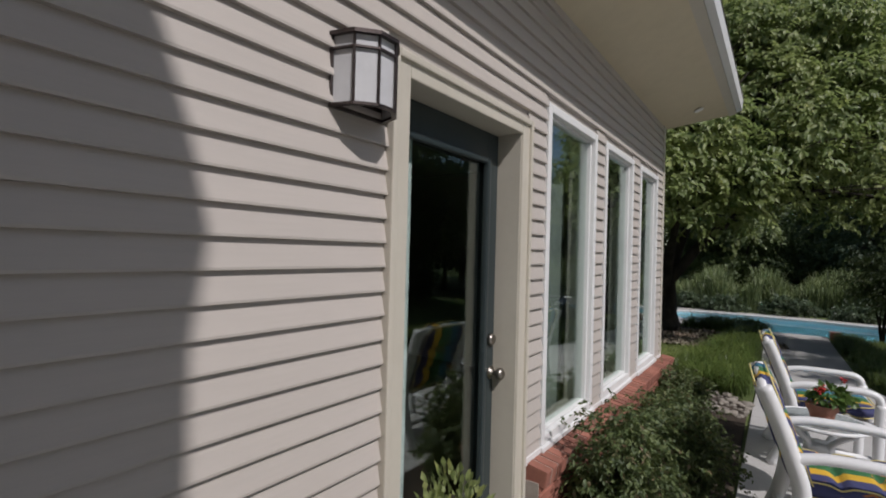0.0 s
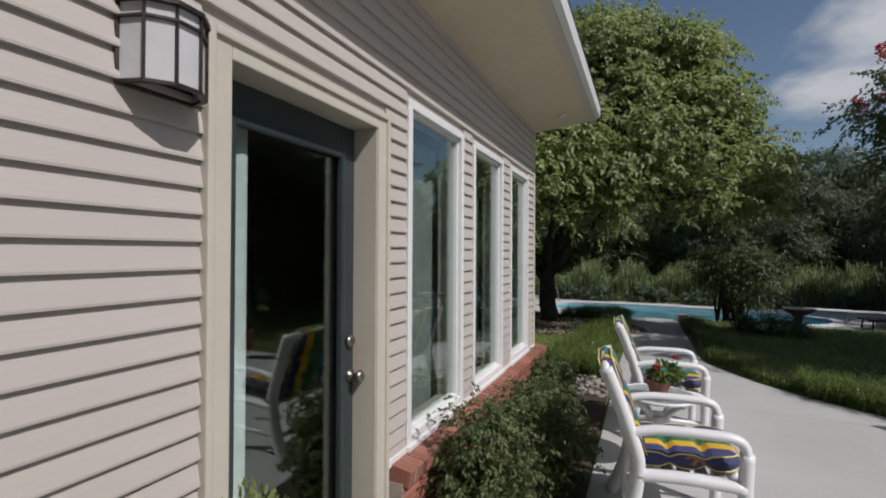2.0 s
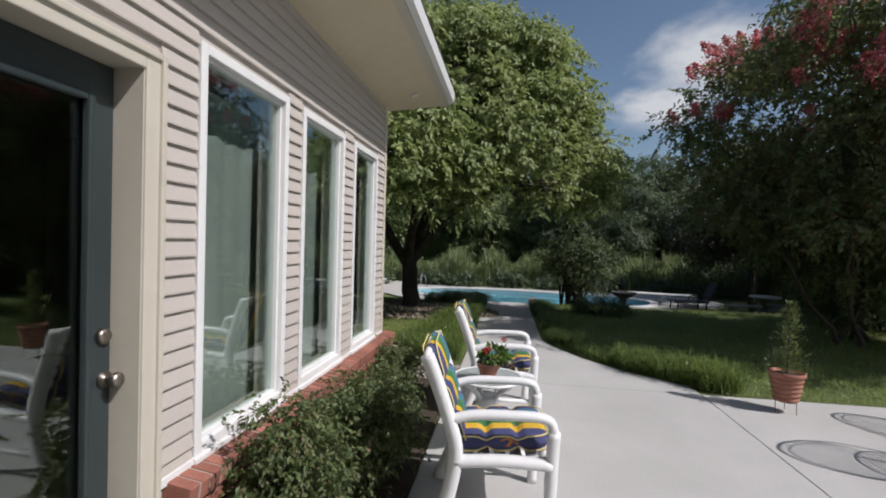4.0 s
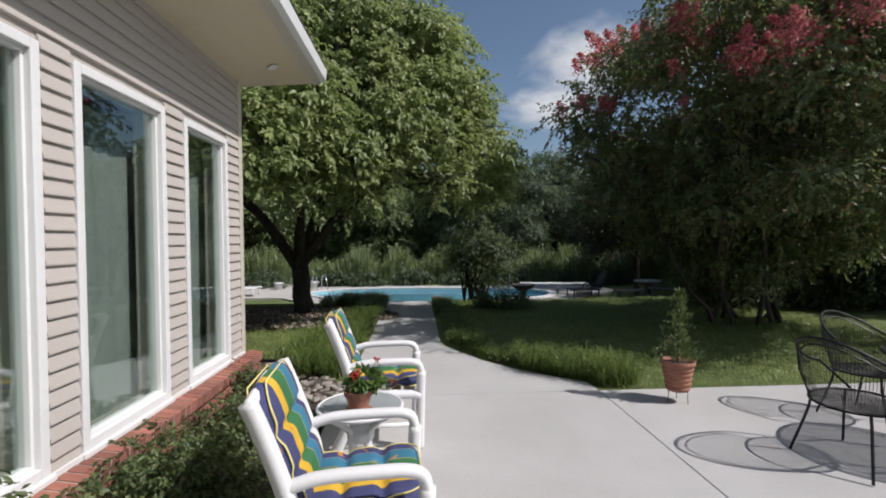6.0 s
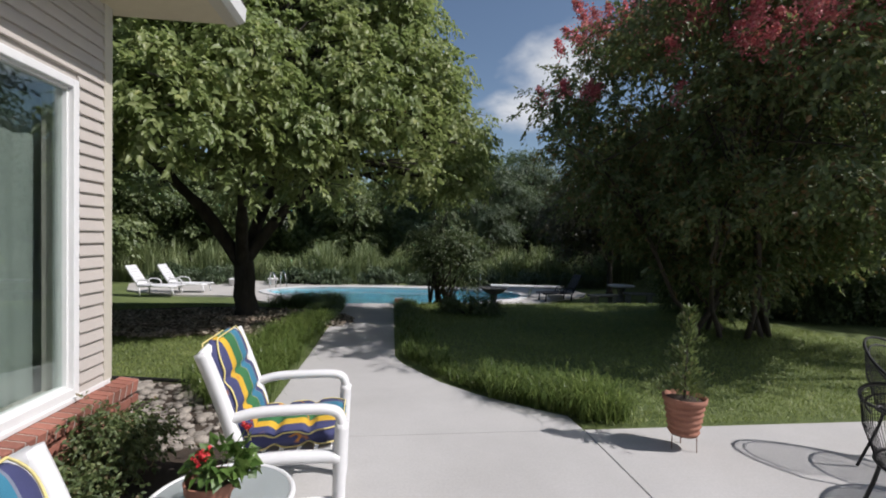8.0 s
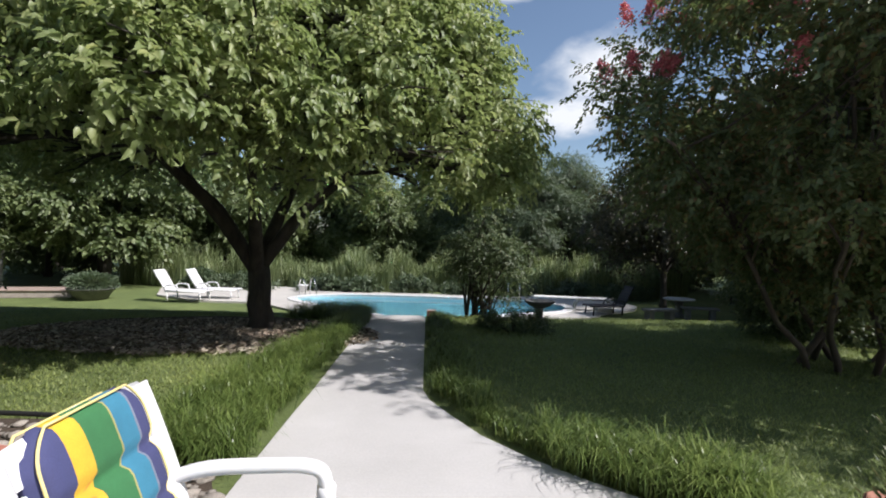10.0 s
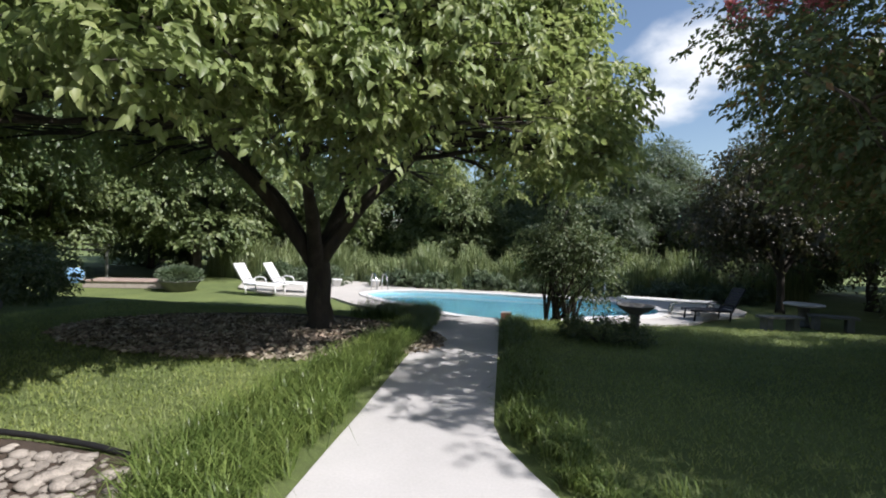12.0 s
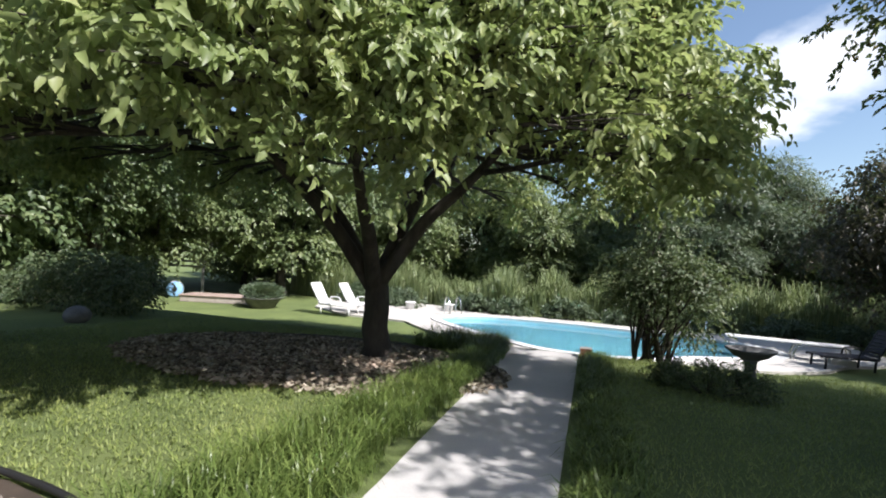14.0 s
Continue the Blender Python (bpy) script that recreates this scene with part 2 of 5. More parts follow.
# soft fair-weather cloud
CLOUD, nt, b = material("cloud")
tc = nt.nodes.new("ShaderNodeTexCoord")
grad = nt.nodes.new("ShaderNodeTexGradient")
grad.gradient_type = "SPHERICAL"
warp = nt.nodes.new("ShaderNodeMix")
warp.data_type, warp.blend_type = "RGBA", "LINEAR_LIGHT"
warp.inputs[0].default_value = 0.42
cn = nt.nodes.new("ShaderNodeTexNoise")
cn.inputs["Scale"].default_value, cn.inputs["Detail"].default_value = 2.2, 8
nt.links.new(tc.outputs["Object"], cn.inputs["Vector"])
nt.links.new(tc.outputs["Object"], warp.inputs[6])
nt.links.new(cn.outputs["Color"], warp.inputs[7])
nt.links.new(warp.outputs[2], grad.inputs[0])
dens = ramp(nt, [(0.0, (0, 0, 0)), (0.3, (0.45, 0.45, 0.45)), (0.72, (0.95, 0.95, 0.95))], grad.outputs["Fac"])
em = nt.nodes.new("ShaderNodeEmission")
nt.links.new(ramp(nt, [(0.0, (0.50, 0.56, 0.68)), (0.5, (0.78, 0.80, 0.85))], grad.outputs["Fac"]), em.inputs["Color"])
em.inputs["Strength"].default_value = 0.88
tr = nt.nodes.new("ShaderNodeBsdfTransparent")
mx = nt.nodes.new("ShaderNodeMixShader")
for s, d in ((dens, 0), (tr.outputs[0], 1), (em.outputs[0], 2)):
    nt.links.new(s, mx.inputs[d])
nt.links.new(mx.outputs[0], nt.nodes["Material Output"].inputs[0])


# ---- mesh tools ----
class Shape:
    """Collects boxes, tubes and turned forms into one mesh."""

    def __init__(self):
        self.v, self.f = [], []

    def add(self, verts, faces):
        n = len(self.v)
        self.v += [tuple(p) for p in verts]
        self.f += [tuple(i + n for i in f) for f in faces]
        return self

    def box(self, lo, hi, m=None, bevel=0.0):
        (x0, y0, z0), (x1, y1, z1) = lo, hi
        if bevel:
            c = [(a + b2) / 2 for a, b2 in zip(lo, hi)]
            h = [(b2 - a) / 2 for a, b2 in zip(lo, hi)]
            bm = bmesh.new()
            bmesh.ops.create_cube(bm, size=2.0, matrix=Matrix.Translation(c) @ Matrix.Diagonal((*h, 1)))
            bmesh.ops.bevel(bm, geom=bm.edges[:], offset=min(bevel, min(h) * 0.9), segments=2, affect="EDGES", profile=0.6)
            vs = [m @ v.co if m else v.co for v in bm.verts]
            bm.verts.index_update()
            fs = [[v.index for v in f.verts] for f in bm.faces]
            self.add(vs, fs)
            bm.free()
            return self
        vs = [Vector((x, y, z)) for x in (x0, x1) for y in (y0, y1) for z in (z0, z1)]
        if m:
            vs = [m @ v for v in vs]
        return self.add(vs, [(0, 1, 3, 2), (4, 6, 7, 5), (0, 4, 5, 1), (2, 3, 7, 6), (0, 2, 6, 4), (1, 5, 7, 3)])

    def tube(self, pts, r, seg=8, closed=False, flat=1.0):
        """A round bar through pts; r: one radius or one a point; flat: its second radius over the first."""
        pts = [Vector(p) for p in pts]
        rs = r if isinstance(r, (list, tuple)) else [r] * len(pts)
        n, rings, side = len(pts), [], None
        for i, p in enumerate(pts):
            a = pts[i - 1] if (i or closed) else p
            c = pts[(i + 1) % n] if (i < n - 1 or closed) else p
            d = (c - a).normalized()
            if side is None:
                side = d.orthogonal().normalized() if abs(d.z) > 0.9 else d.cross(Vector((0, 0, 1))).normalized()
            side = (side - d * side.dot(d)).normalized()
            up = side.cross(d)
            rings.append([p + rs[i] * (math.cos(t) * side + flat * math.sin(t) * up) for t in (2 * math.pi * k / seg for k in range(seg))])
        fs = []
        for i in range(n if closed else n - 1):
            j = (i + 1) % n
            fs += [(i * seg + k, i * seg + (k + 1) % seg, j * seg + (k + 1) % seg, j * seg + k) for k in range(seg)]
        if not closed:
            fs += [tuple(range(seg - 1, -1, -1)), tuple((n - 1) * seg + k for k in range(seg))]
        return self.add([p for ring in rings for p in ring], fs)

    def lathe(self, profile, seg=24, at=(0, 0, 0)):
        """A form turned about z from (radius, height) pairs."""
        vs = [(at[0] + r * math.cos(2 * math.pi * k / seg), at[1] + r * math.sin(2 * math.pi * k / seg), at[2] + z) for r, z in profile for k in range(seg)]
        fs = [(i * seg + k, i * seg + (k + 1) % seg, (i + 1) * seg + (k + 1) % seg, (i + 1) * seg + k) for i in range(len(profile) - 1) for k in range(seg)]
        fs += [tuple(range(seg - 1, -1, -1)), tuple((len(profile) - 1) * seg + k for k in range(seg))]
        return self.add(vs, fs)

    def prism(self, outline, z0, z1):
        """A flat outline (counter-clockwise) raised from z0 to z1; each may be a number or a function of x, y."""
        n = len(outline)
        low, high = [z if callable(z) else (lambda x, y, z=z: z) for z in (z0, z1)]
        vs = [(x, y, low(x, y)) for x, y in outline] + [(x, y, high(x, y)) for x, y in outline]
        return self.add(vs, [tuple(range(n - 1, -1, -1)), tuple(range(n, 2 * n))] + [(k, (k + 1) % n, n + (k + 1) % n, n + k) for k in range(n)])

    def mesh(self, name, smooth=False):
        me = bpy.data.meshes.new(name)
        me.from_pydata(self.v, [], self.f)
        if smooth:
            me.polygons.foreach_set("use_smooth", [True] * len(me.polygons))
        me.update()
        return me


def array_mesh(name, verts, faces):
    """A mesh from a vertex array and an array of faces with equal sides."""
    me = bpy.data.meshes.new(name)
    n, k = faces.shape
    me.vertices.add(len(verts))
    me.vertices.foreach_set("co", np.ascontiguousarray(verts, dtype=np.float32).ravel())
    me.loops.add(n * k)
    me.loops.foreach_set("vertex_index", faces.astype(np.int32).ravel())
    me.polygons.add(n)
    me.polygons.foreach_set("loop_start", np.arange(0, n * k, k, dtype=np.int32))
    me.update(calc_edges=True)
    return me


def part(name, shape, mat, parent=None, label="", smooth=False):
    me = shape.mesh(name, smooth) if isinstance(shape, Shape) else shape
    ob = new(name, me)
    if mat and not me.materials:
        me.materials.append(mat)
    ob.parent = parent
    return tagged(ob, label)


def thing(name, label, category, group="", at=None, kind=""):
    ob = tagged(new(name), label, category, group, kind)
    if at is not None:
        ob.matrix_basis = at
    return ob


def structure(name, shape, mat, label, category, smooth=False):
    return tagged(part(name, shape, mat, None, "", smooth), label, category, kind="structure")


def smoothstep(t):
    t = min(1.0, max(0.0, t))
    return t * t * (3 - 2 * t)


def spline(pts, steps=6, closed=False):
    """A smooth line through pts."""
    P = [Vector(p) for p in pts]
    n, out = len(P), []
    for i in range(n if closed else n - 1):
        a, b2, c, d = (P[(i + k) % n] if closed else P[min(max(i + k, 0), n - 1)] for k in (-1, 0, 1, 2))
        for s in range(steps):
            t = s / steps
            out.append(0.5 * (2 * b2 + (c - a) * t + (2 * a - 5 * b2 + 4 * c - d) * t * t + (3 * b2 - a - 3 * c + d) * t ** 3))
    return out if closed else out + [P[-1]]


def ground_z(x, y):
    """Height of the land: level patio, a slope along the walk, a step down to the pool terrace."""
    return -0.22 * smoothstep((y - 6.0) / 7.8) - 0.73 * smoothstep((y - 13.75) / 1.6)


# ---- foliage tools ----
RNG = np.random.default_rng(7)


def unit(a):
    return a / np.maximum(np.linalg.norm(a, axis=1, keepdims=True), 1e-6)


def leaf_mesh(name, at, along, length, width, fold=0.25, curl=0.25, face=None, ovate=False):
    """Folded leaves: at and along are arrays, face the way they turn. Lance-shaped, or ovate with a drawn-out tip."""
    n = len(at)
    d = unit(along)
    side = unit(np.cross(d, RNG.normal(size=(n, 3)) * 0.9 + (0, 0, 0.8) if face is None else face))
    up = np.cross(side, d)
    L = (length * RNG.uniform(0.65, 1.3, n))[:, None]
    W = (width * RNG.uniform(0.7, 1.25, n))[:, None]
    i = np.arange(n)[:, None]
    if not ovate:
        mid = at + d * L * 0.45
        rise = up * W * fold
        v = np.stack([at, mid - side * W / 2 + rise, at + d * L - up * L * curl, mid + side * W / 2 + rise], 1).reshape(-1, 3)
        f = np.concatenate([i * 4 + (0, 1, 2), i * 4 + (0, 2, 3)], 1).reshape(-1, 3)
        return array_mesh(name, v, f)
    rib = at + d * L * 0.5 - up * L * curl * 0.2
    tip = at + d * L - up * L * curl
    low, high, rise = at + d * L * 0.22, at + d * L * 0.66 - up * L * curl * 0.4, up * W * fold
    v = np.stack([at, rib, tip, low - side * W * 0.46 + rise, high - side * W * 0.36 + rise, low + side * W * 0.46 + rise, high + side * W * 0.36 + rise], 1).reshape(-1, 3)
    f = np.concatenate([i * 7 + k for k in ((0, 1, 3), (3, 1, 4), (4, 1, 2), (0, 5, 1), (5, 6, 1), (6, 2, 1))], 1).reshape(-1, 3)
    return array_mesh(name, v, f)


def sprays(boughs, per_m2, leaves, spread=0.22, top=0.25):
    """Twigs of leaves in two ranks on flattened boughs (centre, radii), drooping outward: places, directions and facings."""
    at, along, face = [], [], []
    for c, r in boughs:
        c, r = np.array(c), np.array(r)
        n = max(4, int(per_m2 * 4 * np.pi * ((r[0] * r[1]) ** 1.6 / 3 + (r[0] * r[2]) ** 1.6 / 3 + (r[1] * r[2]) ** 1.6 / 3) ** (1 / 1.6)))
        u = unit(RNG.normal(size=(n, 3)) + (0, 0, top))
        p = c + u * r * (RNG.uniform(0.35, 1.0, (n, 1)) ** 0.45) + RNG.normal(size=(n, 3)) * 0.06
        w_ = unit(u * (1, 1, 0.4) + RNG.normal(size=(n, 3)) * 0.35 + (0, 0, -0.22))
        hs = unit(np.cross(w_, RNG.normal(size=(n, 3)) * 0.25 + (0, 0, 1.0)))
        L = spread * 2.3 * RNG.uniform(0.7, 1.25, (n, 1))
        for k in range(leaves):
            t = (k + 0.5) / leaves
            sgn = 1 if k % 2 else -1
            at.append(p + w_ * L * (t - 0.3) + (0, 0, -0.22) * L * t * t + RNG.normal(size=(n, 3)) * spread * 0.13)
            along.append(w_ * 0.6 + hs * sgn * 0.7 * (1.1 - t) + (0, 0, -0.32) + RNG.normal(size=(n, 3)) * 0.22)
            face.append(u * 0.95 + RNG.normal(size=(n, 3)) * 0.32 + (0, 0, 0.5))
    return np.concatenate(at), np.concatenate(along), np.concatenate(face)


def blades(name, at, height, width, lean=0.5, seg=1):
    """Grass: thin upright strips, bent over when seg is 2 or more."""
    n = len(at)
    a = RNG.uniform(0, 2 * np.pi, n)
    out = np.stack([np.cos(a), np.sin(a), np.zeros(n)], 1)
    side = np.stack([-np.sin(a), np.cos(a), np.zeros(n)], 1)
    H = (np.asarray(height) * RNG.uniform(0.55, 1.25, n))[:, None]
    W = (width * RNG.uniform(0.7, 1.2, n))[:, None]
    ln = (lean * RNG.uniform(0.2, 1.2, n))[:, None]
    up = np.array((0, 0, 1.0))
    if seg == 1:
        v = np.stack([at - side * W / 2, at + side * W / 2, at + up * H + out * H * ln], 1).reshape(-1, 3)
        f = np.arange(n * 3).reshape(-1, 3)
        return array_mesh(name, v, f)
    m1 = at + up * H * 0.62 + out * H * ln * 0.25
    m2 = at + up * H * 0.92 + out * H * ln * 0.75
    tip = at + up * H * (0.95 - 0.35 * ln) + out * H * ln * 1.35
    v = np.stack([at - side * W / 2, at + side * W / 2, m1 - side * W * 0.5, m1 + side * W * 0.5, m2 - side * W * 0.35, m2 + side * W * 0.35, tip], 1).reshape(-1, 3)
    i = np.arange(n)[:, None] * 7
    f = np.concatenate([i + k for k in ((0, 1, 3), (0, 3, 2), (2, 3, 5), (2, 5, 4), (4, 5, 6))], 1).reshape(-1, 3)
    return array_mesh(name, v, f)


def lift(xy):
    return np.array([(x, y, ground_z(x, y)) for x, y in xy])


# ---- land ----
POOL = [p.xy[:] for p in spline([(-3.4, 21.9, 0), (-2.3, 23.2, 0), (-0.2, 23.55, 0), (2.89, 23.31, 0), (5.87, 22.68, 0), (7.6, 21.41, 0), (7.21, 19.69, 0), (5.1, 18.61, 0), (3.17, 17.43, 0), (1.1, 17.5, 0), (-0.9, 19.1, 0), (-2.4, 20.4, 0)], 6, True)]
POOL.reverse()  # counter-clockwise
PC = Vector((1.15, 20.51))
DECK_Z = -0.90


def pool_gap(x, y):
    """Distance from the pool's edge, negative inside it."""
    P = np.array(POOL)
    Q = np.roll(P, -1, 0)
    d = Q - P
    t = np.clip((((x, y) - P) * d).sum(1) / (d * d).sum(1), 0, 1)
    gap = np.hypot(*((P + t[:, None] * d) - (x, y)).T).min()
    cross = ((P[:, 1] > y) != (Q[:, 1] > y)) & (x < P[:, 0] + (y - P[:, 1]) / np.where(d[:, 1] == 0, 1e-9, d[:, 1]) * d[:, 0])
    return -gap if cross.sum() % 2 else gap


def ground_sheet():
    xs = np.concatenate([[-900, -300, -120, -60, -40], np.arange(-30, 30.1, 0.75), [40, 60, 120, 300, 900]])
    ys = np.concatenate([[-900, -300, -100, -40, -20], np.arange(-12, 5, 1.5), np.arange(5, 34.1, 0.5), [40, 60, 120, 300, 900]])
    vs = []
    for y in ys:
        for x in xs:
            z = ground_z(x, y)
            if -8 < x < 11 and 16 < y < 29:
                z -= 1.6 * smoothstep((0.85 - pool_gap(x, y)) / 0.5)
            z += 0.012 * noise.noise((x * 0.7, y * 0.7, 0)) - 0.025
            vs.append((x, y, z))
    n = len(xs)
    f = np.array([(j * n + i, j * n + i + 1, (j + 1) * n + i + 1, (j + 1) * n + i) for j in range(len(ys) - 1) for i in range(n - 1)])
    return array_mesh("ground", np.array(vs), f)


me = ground_sheet()
me.polygons.foreach_set("use_smooth", [True] * len(me.polygons))
structure("ground", me, GROUND, "mown green lawn sloping gently down to a pool terrace", "lawn")


def slab(name, left, right, label):
    """A walk slab between two edges, given as (x, y) pairs of equal number, on the sloping land."""
    s = Shape()
    n = len(left)
    vs = []
    for (x0, y0), (x1, y1) in zip(left, right):
        for x, y, dz in ((x0, y0, -0.12), (x0, y0, 0.029), (x0 + 0.005, y0, 0.034), (x1 - 0.005, y1, 0.034), (x1, y1, 0.029), (x1, y1, -0.12)):
            vs.append((x, y, ground_z(x, y) + dz - 0.034))
    fs = [(i * 6 + k, i * 6 + k + 1, i * 6 + k + 7, i * 6 + k + 6) for i in range(n - 1) for k in range(5)]
    s.add(vs, [f[::-1] for f in fs] + [tuple(range(6)), tuple((n - 1) * 6 + k for k in range(5, -1, -1))])
    return structure(name, s, CONCRETE, label, "pavement")


def edge_line(pts, ys):
    """x along a line of (y, x) pairs at each of ys."""
    return [float(np.interp(y, [p[0] for p in pts], [p[1] for p in pts])) for y in ys]


LEFT = [(-9, 0.86), (5.2, 0.86), (7.2, 0.88), (9.5, 0.83), (13.55, 0.74)]
RIGHT = [(4.7, 3.57), (4.95, 3.55), (5.27, 3.16), (5.6, 2.82), (6.0, 2.5), (6.45, 2.27), (6.85, 2.09), (7.2, 2.02), (9.5, 2.03), (13.55, 2.05)]
ys = [-8 + 0.7 * k for k in range(18)] + [4.15, 4.5, 4.66]
slab("patio", [(x, y) for x, y in zip(edge_line(LEFT, ys), ys)], [(3.568, y) for y in ys], "broad pale concrete patio slab beside the house")
ys = [4.664, 4.8, 4.95, 5.1, 5.27, 5.45, 5.6, 5.8, 6.0, 6.2, 6.45, 6.65, 6.85, 7.0, 7.2] + [7.8 + 0.575 * k for k in range(11)]
slab("path", list(zip(edge_line(LEFT, ys), ys)), list(zip(edge_line(RIGHT, ys), ys)), "pale concrete garden path leading to the pool")
ys = [-8, -4, 0, 2, 3.6, 4.2, 4.66]
slab("patio_east", [(3.572, y) for y in ys], [(11, y) for y in ys], "broad pale concrete patio slab under iron furniture")

# steps down to the pool, with brick piers at the head
for k in range(3):
    z = -0.36 - 0.17 * k
    structure("step", Shape().box((0.75, 13.54 + 0.3 * k, z - 0.3), (2.05, 13.84 + 0.3 * k, z), bevel=0.01), CONCRETE, "pale concrete step down to the pool", "step")

# pool
s = Shape()
n = len(POOL)
rim, out2 = [], []
for k in range(n):
    p = Vector(POOL[k])
    d = (p - Vector(POOL[k - 1])).normalized() + (Vector(POOL[(k + 1) % n]) - p).normalized()
    nrm = Vector((d.y, -d.x)).normalized()
    rim.append(p + nrm * 0.32)
    out2.append(p + nrm * (1.45 + 7.0 * smoothstep((-p.x - 0.9) / 1.6) * smoothstep((p.y - 21.2) / 1.2) + 2.4 * smoothstep((p.x - 5.2) / 2.2) * smoothstep((p.y - 20) / 1.5)))
deck = Shape().add([(p.x, p.y, DECK_Z) for p in rim] + [(p.x, p.y, DECK_Z) for p in out2] + [(p.x, p.y, DECK_Z - 0.25) for p in out2],
                   [(k, n + k, n + (k + 1) % n, (k + 1) % n) for k in range(n)] + [(n + k, 2 * n + k, 2 * n + (k + 1) % n, n + (k + 1) % n) for k in range(n)])
structure("pool_deck", deck, DECK, "pale concrete deck round the swimming pool", "pool deck")
cop = Shape()
ring = [[(p.x, p.y, z) for p in line] for line, z in ((rim, DECK_Z - 0.02), (rim, DECK_Z + 0.04), ([Vector(q) for q in POOL], DECK_Z + 0.04), ([Vector(q) for q in POOL], DECK_Z - 0.06))]
cop.add([p for r in ring for p in r], [(j * n + k, (j * n + (k + 1) % n), (j + 1) * n + (k + 1) % n, (j + 1) * n + k) for j in range(3) for k in range(n)])
structure("pool_coping", cop, WHITE, "white rounded coping round the pool edge", "pool coping")
basin = Shape().add([(x, y, z) for z in (DECK_Z, -2.2) for x, y in POOL], [(k, n + k, n + (k + 1) % n, (k + 1) % n) for k in range(n)] + [tuple(range(n, 2 * n))])
structure("pool_basin", basin, POOLBLUE, "blue plastered swimming pool basin", "pool")
structure("water", Shape().add([(x, y, DECK_Z - 0.12) for x, y in POOL], [tuple(range(n))]), WATER, "clear turquoise pool water", "water")

# planting bed and stone strip by the house
bed = [(0.0, 1.05), (0.855, 1.05), (0.82, 5.03), (0.58, 5.49), (0.19, 5.89), (-0.38, 6.12), (-1.15, 6.21), (-3.37, 6.16), (-3.5, 4.5), (0.0, 4.5)]
structure("planting_bed", Shape().prism(bed, -0.1, 0.004), SOIL, "dark soil planting bed along the house wall", "soil")
mulch = []
for k in range(28):
    a = 2 * math.pi * k / 28
    r = 1 + 0.12 * noise.noise((math.cos(a) * 2, math.sin(a) * 2, 3))
    mulch.append((-1.9 + 2.9 * r * math.cos(a), 10.75 + 1.9 * r * math.sin(a)))
structure("mulch_bed", Shape().prism(mulch, lambda x, y: ground_z(x, y) - 0.1, lambda x, y: ground_z(x, y) + 0.02), SOIL, "dark mulch bed under the big tree", "mulch")

# ---- house ----
TOP, END, BACK = 3.10, 4.41, -9.0
OPEN = [(0.007, 0.937, -0.2, 2.28), (1.27, 2.055, 0.60, 2.46), (2.325, 3.07, 0.60, 2.46), (3.38, 4.06, 0.60, 2.46)]
w = Shape()
y = BACK
for y0, y1, z0, z1 in OPEN:
    w.box((-0.17, y, -0.2), (0, y0, TOP + 0.1))
    if z0 > 0:
        w.box((-0.17, y0, -0.2), (0, y1, z0))
    w.box((-0.17, y0, z1), (0, y1, TOP + 0.1))
    y = y1
w.box((-0.17, y, -0.2), (0, END, TOP + 0.1))
wall_patio = structure("wall_patio", w, SIDING, "house wall clad in narrow cream lap siding", "wall")
wall_end = structure("wall_end", Shape().box((-8, END - 0.17, -0.2), (-0.17, END, TOP + 0.1)), SIDING, "end wall of the house in cream lap siding", "wall")
# plain surfaces that close the room, dark-coloured to pass for dim
structure("wall_inner", Shape().box((-4.4, BACK, 0), (-4.25, END - 0.17, TOP)), DARKROOM, "inner wall of the house, coloured dark for dimness", "wall")
structure("wall_inner_side", Shape().box((-4.25, -1.6, 0), (-0.17, -1.45, TOP)), DARKROOM, "inner side wall of the room, coloured dark for dimness", "wall")
structure("room_floor", Shape().box((-4.25, -1.45, -0.05), (-0.17, END - 0.17, 0.06)), WOODFLOOR, "brown wooden room floor", "floor")
structure("ceiling", Shape().box((-4.25, -1.45, 2.75), (-0.17, END - 0.17, 2.85)), DARKROOM, "plain room ceiling, coloured dark for dimness", "ceiling")

# roof: soffit rising outward to a white fascia, with a slanting end
sof = Shape()
i0, i1 = (0.0, 3.06), (0.575, 3.285)
E0, E1 = 4.44, 4.98
vs = []
for yy, ex in ((BACK, BACK), (E0, E1)):
    vs += [(-0.1, yy, i0[1] - 0.0), (0.575, ex, i1[1]), (0.575, ex, i1[1] + 0.05), (-0.1, yy, i0[1] + 0.06)]
sof.add(vs, [(0, 4, 5, 1), (1, 5, 6, 2), (2, 6, 7, 3), (3, 7, 4, 0), (0, 1, 2, 3), (4, 7, 6, 5)])
roof = thing("roof", "house roof with cream soffit and white gutter fascia", "roof", kind="structure")
soffit = part("soffit", sof, SOFFIT, roof, "smooth cream soffit")
part("fascia", Shape().add([(x, yy, z) for yy in (BACK, E1 + 0.06) for x, z in ((0.575, 3.285), (0.645, 3.31), (0.645, 3.44), (0.575, 3.46))],
                           [(0, 4, 5, 1), (1, 5, 6, 2), (2, 6, 7, 3), (3, 7, 4, 0), (0, 1, 2, 3), (4, 7, 6, 5)]), TRIM, roof, "cream painted fascia board")
part("gutter", Shape().add([(x, yy, z) for yy in (BACK, E1 + 0.09) for x, z in ((0.647, 3.325), (0.695, 3.35), (0.705, 3.46), (0.675, 3.46), (0.647, 3.44))],
                           [(k, 5 + k, 5 + (k + 1) % 5, (k + 1) % 5) for k in range(5)] + [(0, 1, 2, 3, 4), (9, 8, 7, 6, 5)]), WHITE, roof, "white drip edge")
